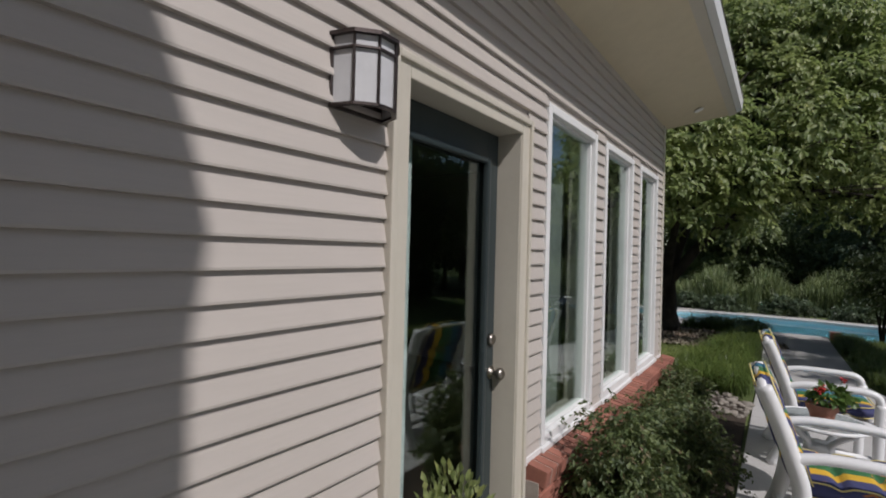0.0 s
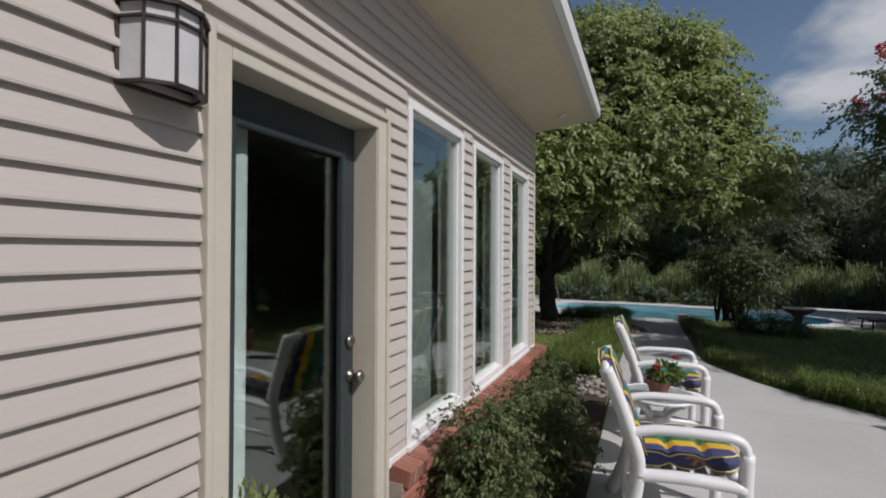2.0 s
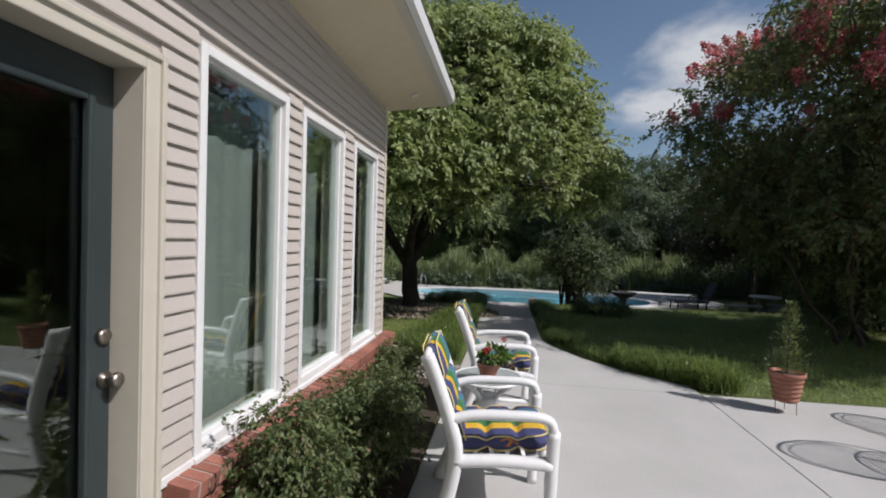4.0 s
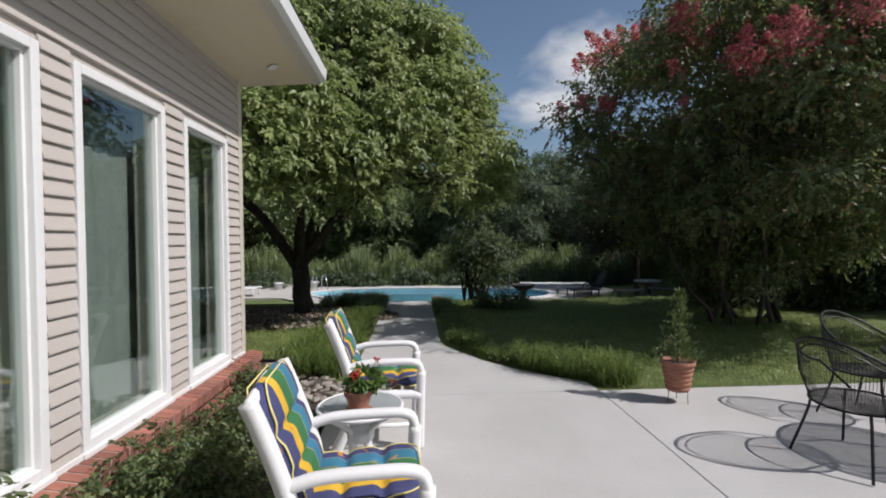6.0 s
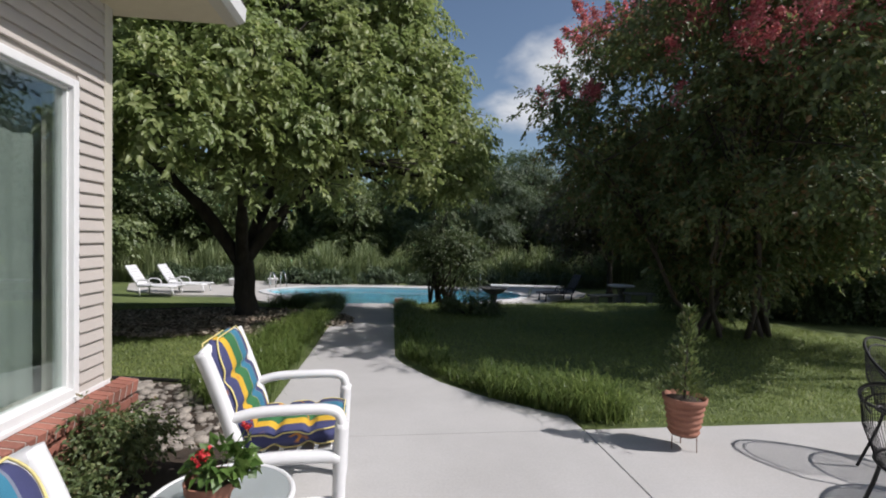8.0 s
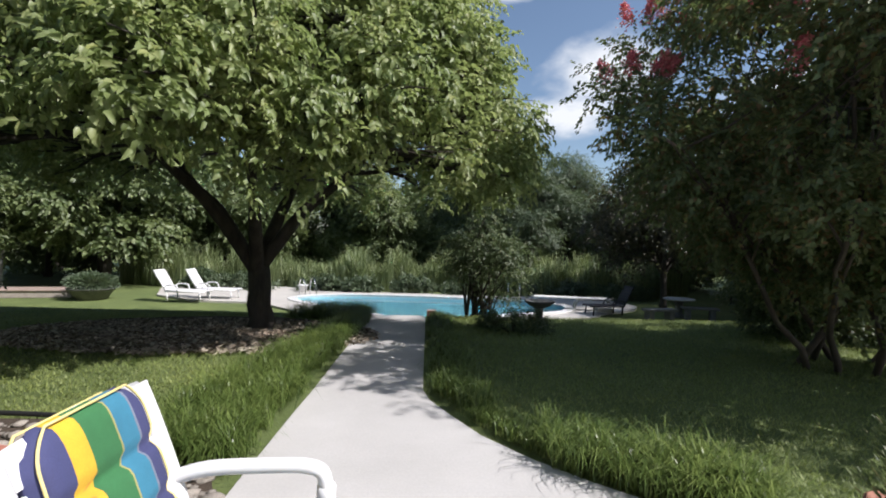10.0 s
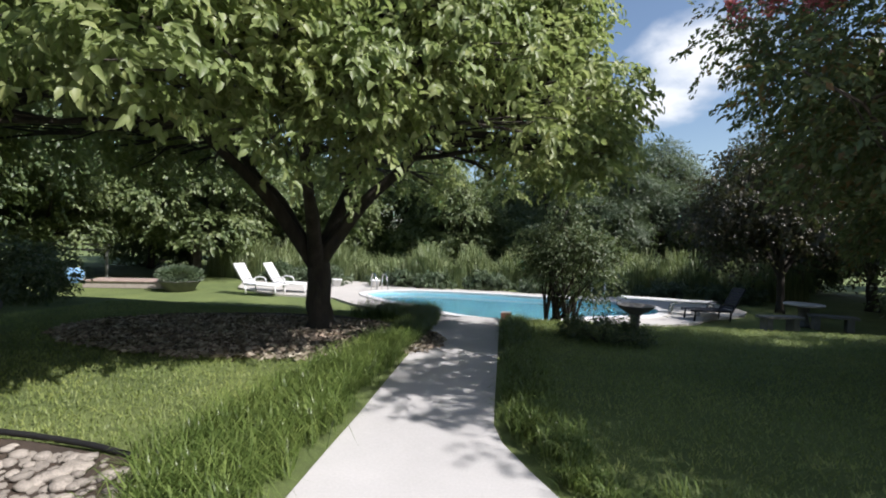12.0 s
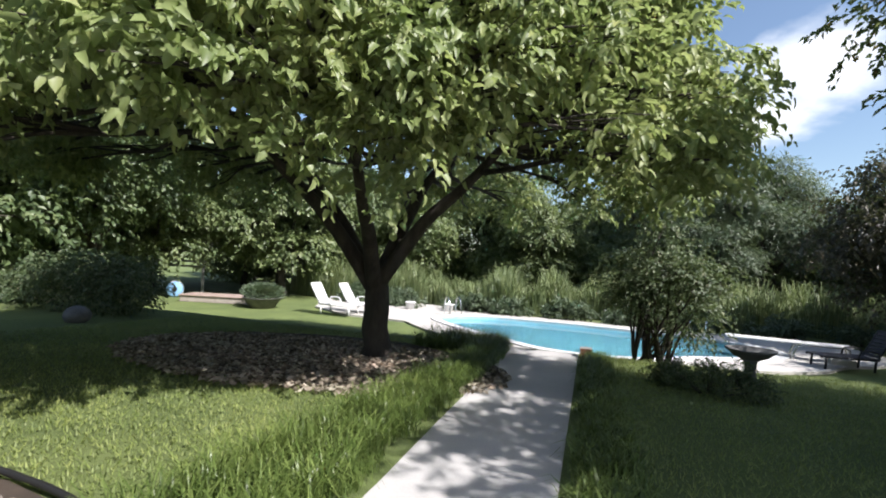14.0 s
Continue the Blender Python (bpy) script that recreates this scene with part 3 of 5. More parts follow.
part("shingles", Shape().add([(x, yy, z) for yy in (BACK, E1 + 0.05) for x, z in ((0.71, 3.478), (-8.5, 5.2), (-8.5, 5.1), (0.575, 3.466))],
                             [(0, 1, 5, 4), (1, 2, 6, 5), (2, 3, 7, 6), (3, 0, 4, 7), (3, 2, 1, 0), (4, 5, 6, 7)]), SHINGLE, roof, "grey roof shingles")
part("gable", Shape().add([(-8, END - 0.1, TOP), (0, END - 0.1, TOP), (0.53, END - 0.1, 3.36), (-8, END - 0.1, 5.1), (-8, END - 0.02, TOP), (0, END - 0.02, TOP), (0.53, END - 0.02, 3.36), (-8, END - 0.02, 5.1)],
                          [(3, 2, 1, 0), (4, 5, 6, 7), (0, 1, 5, 4), (1, 2, 6, 5), (2, 3, 7, 6), (3, 0, 4, 7)]), SIDING, roof)
vent = thing("soffit_light", "small round recessed light in the soffit", "light", at=pose(0.36, 4.28, 3.1975, 0, -18.4, 0))
part("trim_ring", Shape().lathe([(0.028, -0.006), (0.045, -0.006), (0.048, 0.0), (0.03, 0.002)], 20), WHITE, vent, smooth=True)
part("lens", Shape().lathe([(0.001, -0.003), (0.027, -0.004), (0.027, 0.001)], 16), BRONZE, vent)

# unseen two-storey block behind the start of the walk, shaped to shade the wall
shade_profile = [(-9.5, -0.2), (-1.965, -0.2), (-1.965, 5.1), (-1.93, 5.35), (-1.97, 5.55), (-2.06, 5.86), (-2.6, 7.6), (-9.5, 7.6)]
structure("wall_wing", Shape().add([(x, yy, z) for x in (-8, 3.25) for yy, z in shade_profile], [tuple(range(7, -1, -1)), tuple(range(8, 16))] + [(k, (k + 1) % 8, 8 + (k + 1) % 8, 8 + k) for k in range(8)]), SIDING, "unseen cream-sided block added to shade the wall", "wall")

# corner post and the trim at the foot of the siding
structure("corner_trim", Shape().box((-0.06, END - 0.065, 0.56), (0.022, END + 0.022, TOP), bevel=0.004), TRIM, "cream vinyl corner post of the house", "trim")
structure("starter_trim", Shape().box((0.001, 1.006, 0.525), (0.026, END, 0.567), bevel=0.004), WHITE, "white strip under the siding", "trim")


def window(name, y0, y1, z0, z1):
    win = thing(name, "tall fixed white vinyl window with a pale curtain behind", "window", kind="structure", at=pose(0, y0, z0))
    W, H = y1 - y0, z1 - z0
    for nm, lo, hi in (("window_frame", (0.0, 0.0), (0.05, H)), ("window_frame", (W - 0.05, 0.0), (W, H)),
                       ("window_frame", (0.05, H - 0.05), (W - 0.05, H)), ("window_frame", (0.05, 0.0), (W - 0.05, 0.05))):
        part(nm, Shape().box((-0.10, lo[0], lo[1]), (0.024, hi[0], hi[1]), bevel=0.006), WHITE, win)
    for lo, hi in (((0.05, 0.05), (0.068, H - 0.05)), ((W - 0.068, 0.05), (W - 0.05, H - 0.05)), ((0.068, H - 0.068), (W - 0.068, H - 0.05)), ((0.068, 0.05), (W - 0.068, 0.068))):
        part("sash", Shape().box((-0.06, lo[0], lo[1]), (-0.006, hi[0], hi[1]), bevel=0.004), WHITE, win)
    p = part("pane", Shape().box((-0.036, 0.06, 0.06), (-0.030, W - 0.06, H - 0.06)), GLASS, win, "clear reflecting pane")
    p.visible_shadow = False
    part("window_sill", Shape().box((0.0, -0.012, -0.03), (0.042, W + 0.012, -0.001), bevel=0.006), WHITE, win)
    return win


for k, (a, c) in enumerate(((1.232, 2.087), (2.290, 3.10), (3.345, 4.093))):
    window(f"window_{k + 1}", a, c, 0.566, 2.496)
    cu = Shape()
    for u0, u1 in ((a - 0.05, c + 0.06),):
        m = 40
        vs, fs = [], []
        for j, zz in enumerate((0.30, 1.3, 2.40)):
            for i in range(m + 1):
                u = u0 + (u1 - u0) * i / m
                vs.append((-0.235 + 0.005 * math.sin(i * 0.9 + k) + 0.008 * math.sin(i * 0.31 + j), u, zz))
        fs = [(j * (m + 1) + i, j * (m + 1) + i + 1, (j + 1) * (m + 1) + i + 1, (j + 1) * (m + 1) + i) for j in range(2) for i in range(m)]
        off = len(vs)
        vs += [(x - 0.006, yv, z) for x, yv, z in vs]
        fs += [tuple(off + q for q in reversed(f)) for f in fs]
        cu.add(vs, fs)
    tagged(part("curtain", cu, CURTAIN, smooth=True), "pale green pleated curtain hanging behind the window", "curtain", "curtains behind the windows")

# door
door = thing("door_1", "dark green glazed patio door, closed, with knob and deadbolt", "door", kind="structure", at=pose(0, -0.048, 0))
DX = -0.155
for nm, lo, hi in (("casing", (0.001, 0.0, -0.05), (0.03, 0.085, 2.312)), ("casing", (0.001, 0.955, -0.05), (0.03, 1.04, 2.312)), ("casing", (0.001, 0.085, 2.243), (0.03, 0.955, 2.312)),
                   ("back_band", (0.002, -0.012, -0.05), (0.044, 0.016, 2.325)), ("back_band", (0.002, 1.024, -0.05), (0.044, 1.052, 2.325)), ("back_band", (0.002, 0.016, 2.296), (0.044, 1.024, 2.325))):
    part(nm, Shape().box(lo, hi, bevel=0.006), TRIM, door)
for lo, hi in (((-0.17, 0.058, -0.05), (0.02, 0.088, 2.28)), ((-0.17, 0.952, -0.05), (0.02, 0.982, 2.28)), ((-0.17, 0.088, 2.245), (0.02, 0.952, 2.28))):
    part("jamb", Shape().box(lo, hi, bevel=0.003), TRIM, door)
for lo, hi in (((DX, 0.09, 0.06), (DX + 0.045, 0.20, 2.243)), ((DX, 0.845, 0.06), (DX + 0.045, 0.95, 2.243)), ((DX, 0.20, 2.10), (DX + 0.045, 0.845, 2.243)), ((DX, 0.20, 0.06), (DX + 0.045, 0.845, 0.30))):
    part("rail", Shape().box(lo, hi, bevel=0.003), DOORGREEN, door)
for lo, hi in (((0.185, 0.285), (0.215, 2.115)), ((0.83, 0.285), (0.86, 2.115)), ((0.215, 2.085), (0.83, 2.115)), ((0.215, 0.285), (0.83, 0.315))):
    part("glazing_bead", Shape().box((DX + 0.03, lo[0], lo[1]), (DX + 0.062, hi[0], hi[1]), bevel=0.01), DOORGREEN, door)
p = part("pane", Shape().box((DX + 0.02, 0.20, 0.30), (DX + 0.026, 0.845, 2.10)), GLASS, door, "reflecting glass pane")
p.visible_shadow = False
part("threshold", Shape().box((-0.17, 0.058, 0.0), (0.06, 0.982, 0.055), bevel=0.01), NICKEL, door, "metal threshold")
kn = part("door_knob", Shape().lathe([(0.032, 0.0), (0.034, 0.006), (0.014, 0.012), (0.012, 0.035), (0.024, 0.042), (0.031, 0.055), (0.030, 0.066), (0.020, 0.075), (0.002, 0.077)], 20), NICKEL, door, "round metal knob", True)
kn.matrix_basis = pose(DX + 0.045, 0.922, 1.03, 0, 90, 0)
kn = part("deadbolt", Shape().lathe([(0.031, 0.0), (0.031, 0.014), (0.024, 0.022), (0.010, 0.024), (0.002, 0.024)], 20), NICKEL, door, "round metal deadbolt", True)
kn.matrix_basis = pose(DX + 0.045, 0.912, 1.20, 0, 90, 0)
cu = Shape()
vs = [(-0.172 + 0.006 * math.sin(i * 1.3) - d, 0.145 + 0.020 * i, z) for d in (0, 0.005) for z in (0.15, 1.2, 2.12) for i in range(8)]
fs = [(d * 24 + j * 8 + i, d * 24 + j * 8 + i + 1, d * 24 + j * 8 + i + 9, d * 24 + j * 8 + i + 8) for d in (0, 1) for j in (0, 1) for i in range(7)]
tagged(part("curtain", Shape().add(vs, fs), LACE, smooth=True), "narrow white sheer curtain drawn aside behind the door", "curtain", "curtains behind the windows")

# wall lantern: half an octagon of frosted panes in a dark frame
lamp = thing("wall_lantern", "bronze half-octagon wall lantern with frosted panes", "lamp", at=pose(0.016, -0.195, 2.055) @ Matrix.Diagonal((0.84, 0.84, 0.80, 1)))


def octa(r, z):
    return [(r * 1.15 * math.cos(a), r * math.sin(a), z) for a in (radians(d) for d in (-90, -54, -18, 18, 54, 90))]


def half_ring(r0, r1, z0, z1):
    s = Shape()
    a, b2 = octa(r0, z0), octa(r1, z0)
    c, d = octa(r0, z1), octa(r1, z1)
    n = len(a)
    s.add(a + b2 + c + d, [f for i in range(n - 1) for f in ((n + i, n + i + 1, i + 1, i), (2 * n + i, 2 * n + i + 1, 3 * n + i + 1, 3 * n + i), (n + i, 3 * n + i, 3 * n + i + 1, n + i + 1), (i, i + 1, 2 * n + i + 1, 2 * n + i))] + [(0, 2 * n, 3 * n, n), (n - 1, 2 * n - 1, 4 * n - 1, 3 * n - 1)])
    return s


part("backplate", Shape().box((-0.012, -0.13, 0.0), (0.004, 0.13, 0.27), bevel=0.003), BRONZE, lamp)
for z0, z1, r in ((0.0, 0.011, 0.135), (0.205, 0.213, 0.135), (0.256, 0.270, 0.142)):
    part("band", half_ring(0.118, r, z0, z1), BRONZE, lamp)
for x, yv, z in octa(0.131, 0.0):
    part("bar", Shape().box((x - 0.0035, yv - 0.0035, 0.0), (x + 0.0035, yv + 0.0035, 0.26)), BRONZE, lamp)
o0, o1 = octa(0.124, 0.012), octa(0.124, 0.258)
for i in range(5):
    part("pane", Shape().add([o0[i], o0[i + 1], o1[i + 1], o1[i]] + [(x * 0.97, yv * 0.97, z) for x, yv, z in (o0[i], o0[i + 1], o1[i + 1], o1[i])], [(0, 1, 2, 3), (7, 6, 5, 4), (0, 4, 5, 1), (2, 6, 7, 3)]), FROST, lamp, "frosted glass pane")
part("roof_plate", Shape().add(octa(0.14, 0.268) + octa(0.10, 0.285), [(i, i + 1, 7 + i, 6 + i) for i in range(5)] + [(6, 7, 8, 9, 10, 11), (5, 4, 3, 2, 1, 0)]), BRONZE, lamp)


# ---- trees ----
def branch(a, b2, r0, r1, bend=0.15, n=7):
    """A tapered, slightly crooked limb from a to b2, as points and radii."""
    a, b2 = Vector(a), Vector(b2)
    L = (b2 - a).length
    off = Vector((random.uniform(-1, 1), random.uniform(-1, 1), random.uniform(0.2, 1))) * L * bend
    pts = [a.lerp(b2, t) + off * math.sin(math.pi * t) * 0.6 + Vector((random.gauss(0, 1), random.gauss(0, 1), random.gauss(0, 1))) * L * 0.012 * (0 < t < 1) for t in (k / (n - 1) for k in range(n))]
    return pts, [r0 + (r1 - r0) * k / (n - 1) for k in range(n)]


def tree(name, label, base, forks, boughs, mats, leaf, trunk_r=0.2, per_m2=9, leaves=9, spread=0.2, category="tree", top=0.25, limbs=6, ovate=False):
    """Trunk, limbs to each bough and a crown of small leaves. forks: heights at which limbs part from the stem line."""
    ob = thing(name, label, category, at=pose(*base))
    B = Vector(base)
    stems = Shape()
    fork = Vector(forks)
    stems.tube(*(lambda q: (q[0], [trunk_r * 1.55] + [trunk_r * (1.12 - 0.04 * k) for k in range(len(q[0]) - 1)]))(branch((0, 0, -0.1), fork, trunk_r, trunk_r, 0.03, 6)), seg=12)
    prim = []
    for k in range(limbs):
        an = 2 * math.pi * (k + random.uniform(-0.25, 0.25)) / limbs
        sel = [Vector(c) - B for c, r in boughs]
        sel.sort(key=lambda q: abs(math.remainder(math.atan2(q.y, q.x) - an, 2 * math.pi)))
        sel = sel[:max(2, len(sel) // limbs)]
        tip = sum(sel, Vector()) / len(sel)
        mid = fork.lerp(tip, 0.45) + Vector((random.gauss(0, 0.12), random.gauss(0, 0.12), random.uniform(-0.25, 0.25)))
        pts = spline([fork - Vector((0, 0, 0.25)), fork.lerp(mid, 0.5) + Vector((0, 0, 0.05)), mid, tip], 5)
        n = len(pts) - 1
        stems.tube(pts, [trunk_r * 0.62 * (1 - i / n) ** 0.7 + 0.018 for i in range(n + 1)], seg=8)
        prim += pts[4:]
    for c, r in boughs:
        tip = Vector(c) - B
        tip.z -= r[2] * 0.3
        start = min(prim, key=lambda q: (q - tip).length + 0.6 * max(0.0, q.z - tip.z))
        pts, rs = branch(start, tip, 0.045 * trunk_r / 0.21 + 0.008, 0.012, 0.1, 7)
        stems.tube(pts, rs, seg=5)
        for _ in range(4):
            q = Vector(c) - B + Vector((random.uniform(-0.8, 0.8) * r[0], random.uniform(-0.8, 0.8) * r[1], random.uniform(-0.3, 0.6) * r[2]))
            pp, rr = branch(pts[-4], q, 0.022, 0.005, 0.1, 5)
            stems.tube(pp, rr, seg=4)
    part("trunk", stems, mats[0], ob, smooth=True)
    at, along, face = sprays([(np.array(c) - np.array(base), r) for c, r in boughs], per_m2, leaves, spread, top)
    part("crown", leaf_mesh("crown", at, along, *leaf, face, ovate), mats[1], ob)
    return ob


def boughs_in(centre, radii, count, size, flat=0.55, hollow=0.45, seed=1, low=-1.0):
    """Uneven boughs spread through the outer part of an ellipsoid."""
    g = random.Random(seed)
    out = []
    while len(out) < count:
        u = Vector((g.gauss(0, 1), g.gauss(0, 1), g.gauss(0, 1))).normalized()
        if u.z < low:
            continue
        k = g.uniform(hollow, 0.92)
        s = size * g.uniform(0.65, 1.35)
        out.append(((centre[0] + u.x * radii[0] * k, centre[1] + u.y * radii[1] * k, centre[2] + u.z * radii[2] * k), (s, s, s * flat)))
    return out


def gz(x, y):
    return (x, y, ground_z(x, y) - 0.02)


# the big shade tree by the path: a domed crown, lowest where it hangs over the lawn
REACH = [(-180, 6.0), (-140, 5.8), (-110, 5.2), (-88, 4.9), (-72, 4.2), (-55, 3.5), (-30, 4.5), (0, 5.0), (45, 5.0), (90, 5.5), (135, 6.0), (180, 6.0)]
bg = []
g = random.Random(31)
COUNT = 270
for k in range(COUNT):
    an = (k * 137.508 + g.uniform(-8, 8) + 180) % 360 - 180
    rho = min(0.97, math.sqrt((k + 0.5) / COUNT) * g.uniform(0.94, 1.05))
    reach = float(np.interp(an, [p[0] for p in REACH], [p[1] for p in REACH]))
    rim_z = float(np.interp(an, [-180, -105, -84, -56, -40, 0, 60, 180], [2.6, 2.25, 2.7, 2.8, 2.5, 2.6, 2.7, 2.6])) + g.uniform(-0.28, 0.4)
    lump = 1 + 0.10 * math.sin(an * 0.087 + 1.3) * rho + 0.06 * math.sin(an * 0.21)
    full = float(np.interp(an, [-180, -140, -110, -60, -35, 60, 110, 180], [2.9, 2.7, 1.8, 1.7, 3.0, 3.2, 3.6, 2.9]))
    z = rim_z + (7.0 - rim_z) * (1 - rho ** full) ** 0.85 * lump
    if -80 < an < -52 and 0.3 < rho < 0.9:  # a cleft between the two halves of the crown
        z -= 0.8
    if k % 4 == 0:
        z = max(2.9, z - g.uniform(0.7, 1.6))
    s_ = g.uniform(0.5, 0.95) * (1.0 if rho < 0.75 else 0.8)
    r_ = reach * rho * g.uniform(0.93, 1.04)
    cx, cy = math.cos(radians(an)), math.sin(radians(an))
    bg.append(((-1.06 + r_ * cx, 11.1 + r_ * cy, z), (s_, s_, s_ * 0.6)))
    if 0.72 < rho and k % 4 and -150 < an < 20:  # hanging tips under the rim
        bg.append(((-1.06 + (r_ + 0.1) * cx, 11.1 + (r_ + 0.1) * cy, max(rim_z - 0.1, z - g.uniform(0.3, 0.95))), (s_ * 0.65, s_ * 0.65, s_ * 0.55)))
tree("shade_tree", "broad-leaved shade tree with a low forking dark trunk", gz(-1.06, 11.14), (-0.15, 0.1, 1.35), bg, (BARK, MAPLE), (0.108, 0.07, 0.25, 0.3), 0.20, 15, 12, 0.19, limbs=5, ovate=True)

# crape myrtle in flower, several stems
MB = gz(8.1, 8.7)
myb = [b2 for b2 in boughs_in((8.0, 8.2, 4.0), (3.9, 3.6, 3.4), 150, 0.72, 0.5, 0.5, 5, -0.85)
       if b2[0][0] - 0.4 * b2[1][0] > 4.15 and b2[0][2] < 3.3 + 1.0 * (b2[0][0] - 4.0) and b2[0][2] - b2[1][2] > (1.75 if b2[0][1] < 7.0 else 0.5)]
myb += boughs_in((8.3, 9.0, 1.8), (2.9, 1.7, 1.3), 44, 0.7, 0.6, 0.4, 6, -0.8)
# two further sets of boughs, added to throw shade on the lawn
myb += boughs_in((9.6, 6.9, 4.4), (2.2, 1.9, 2.3), 10, 0.55, 0.6, 0.3, 7, -0.9)
myb += boughs_in((10.3, 10.2, 4.3), (2.4, 2.3, 2.6), 46, 0.6, 0.6, 0.3, 8, -0.9)
my = thing("crape_myrtle", "large crape myrtle with dark leaves and pink blossom", "tree", at=pose(*MB))
for k in range(11):
    st = Shape()
    a = 2 * math.pi * k / 11
    foot = Vector((0.7 * math.cos(a), 0.5 * math.sin(a), -0.1))
    c = Vector(myb[k * 5][0]) - Vector(MB)
    pp, rr = branch(foot, c, 0.048, 0.012, 0.12, 9)
    st.tube(pp, rr, seg=7)
    for j in range(5):
        q = Vector(myb[(k * 5 + j) % len(myb)][0]) - Vector(MB)
        p2, r2 = branch(pp[3 + j % 5], q, 0.02, 0.006, 0.1, 6)
        st.tube(p2, r2, seg=5)
    part("stem", st, PALEBARK, my, "slender pale stem", True)
at, along, face = sprays([(np.array(c) - np.array(MB), r) for c, r in myb], 13, 12, 0.16)
part("crown", leaf_mesh("crown", at, along, 0.088, 0.05, 0.25, 0.15, face), MYRTLE, my)
fl_at, fl_al = [], []
g = random.Random(11)
for c, r in myb:
    outer = (c[0] - 8.0) * -0.5 + (c[1] - 8.2) * -0.7 + (c[2] - 4.0) * 0.55
    if c[2] < 2.3 or outer < (0.9 if c[2] < 3.6 else 0.2) or g.random() < (0.5 if c[2] < 3.6 else 0.1):
        continue
    for _ in range(g.choice((1, 2)) if c[2] < 3.6 else g.choice((3, 4, 6))):
        u = Vector((g.gauss(-0.45, 0.8), g.gauss(-0.7, 0.7), abs(g.gauss(0.5, 0.6)))).normalized()
        tip = np.array((c[0] + u.x * r[0], c[1] + u.y * r[1], c[2] + u.z * r[2] + 0.05)) - np.array(MB)
        m = 210
        t = RNG.uniform(0, 1, (m, 1))
        fl_at.append(tip + np.array((u.x, u.y, 0.8)) * t * 0.26 + RNG.normal(size=(m, 3)) * 0.07 * (1.15 - t))
        fl_al.append(RNG.normal(size=(m, 3)) + (0, 0, 0.4))
part("blossom", leaf_mesh("blossom", np.concatenate(fl_at), np.concatenate(fl_al), 0.042, 0.04, 0.3, 0.1), FLOWER, my, "pink flower panicles")

# a neighbour beside the patio, added mostly out of view to dapple the lawn
nb = tree("garden_tree", "dark leafy tree added beside the lawn for dappled shade", gz(11.8, 5.4), (0.1, 0.0, 1.3), boughs_in((10.9, 5.2, 5.8), (4.1, 2.1, 2.0), 30, 0.62, 0.6, 0.35, 15, -0.8), (PALEBARK, MYRTLE), (0.11, 0.065, 0.25, 0.15), 0.12, 4.2, 10, 0.2)

# multi-stemmed shrub at the head of the pool steps
PB = gz(3.37, 14.17)
bush = thing("pool_shrub", "multi-stemmed dark green shrub beside the pool", "shrub", at=pose(*PB))
bb = boughs_in((3.42, 14.26, 1.2), (1.3, 1.1, 1.25), 28, 0.42, 0.85, 0.3, 8)
for k, (c, r) in enumerate(bb):
    st = Shape()
    pp, rr = branch(Vector((0.28 * math.cos(k * 2.4), 0.2 * math.sin(k * 2.4), -0.1)), Vector(c) - Vector(PB), 0.03, 0.008, 0.1, 7)
    st.tube(pp, rr, seg=6)
    part("stem", st, BARK, bush, smooth=True)
at, along, face = sprays([(np.array(c) - np.array(PB), r) for c, r in bb], 20, 10, 0.17, 0.1)
part("crown", leaf_mesh("crown", at, along, 0.08, 0.042, 0.25, 0.1, face), BOX, bush)


# woods: three kinds of tree, repeated with turns and sizes
def wood(name, label, h, w, mats, count, size, flat, leaf, seed, per=5, low=-0.9):
    b2 = boughs_in((0, 0, h * 0.56), (w, w, h * 0.42), count, size, flat, 0.35, seed, low)
    return tree(name, label, (0, 0, 0), (0.1, 0, h * 0.22), b2, mats, leaf, 0.018 * h, per, 9, 0.33)


W1 = wood("woodland_tree", "tall dark green woodland tree behind the pool", 9.5, 3.6, (BARK, DARKLEAF), 46, 1.2, 0.65, (0.21, 0.13, 0.25, 0.2), 21)
W2 = wood("woodland_tree", "tall lighter green woodland tree behind the pool", 8.5, 3.2, (BARK, MIDLEAF), 40, 1.2, 0.6, (0.21, 0.13, 0.25, 0.2), 22)
W3 = wood("pine_tree", "grey-green pine tree in the woods", 10.5, 2.4, (BARK, PINE), 44, 0.85, 0.45, (0.24, 0.05, 0.1, 0.1), 23, 8)
W4 = wood("plum_tree", "purple-brown leaved tree beside the pool terrace", 7.0, 3.2, (BARK, PLUM), 40, 1.0, 0.6, (0.15, 0.09, 0.25, 0.2), 24, 7)
g = random.Random(4)
placed = {W1: [(-20, 30), (-12, 35), (-5, 37), (2, 40), (17, 31), (24, 29), (30, 24), (-27, 24), (-30, 15), (22, 19), (-17, 42), (36, 14), (27, 12), (11, 42), (-24, 36), (20, 38), (-22, 12)],
          W2: [(-15, 27), (-9, 33), (21, 25), (-24, 19), (6, 38), (30, 34), (-33, 26), (-1, 34)],
          W3: [(8.5, 31), (11.5, 33), (5.5, 33), (14, 36), (-4, 42), (17, 24)],
          W4: [(12.51, 22.14), (15.87, 16.71)]}
placed[W1] += [(-17, 18), (-15.5, 12), (-19, 8), (-26, 5), (-21, 24), (-13, 30)]
# two added out of view on the right to darken the myrtle's foot
placed[W1] += [(18.5, 9.0), (20.5, 14.0)]
placed[W2] += [(-18, 21), (-13.5, 25.5)]
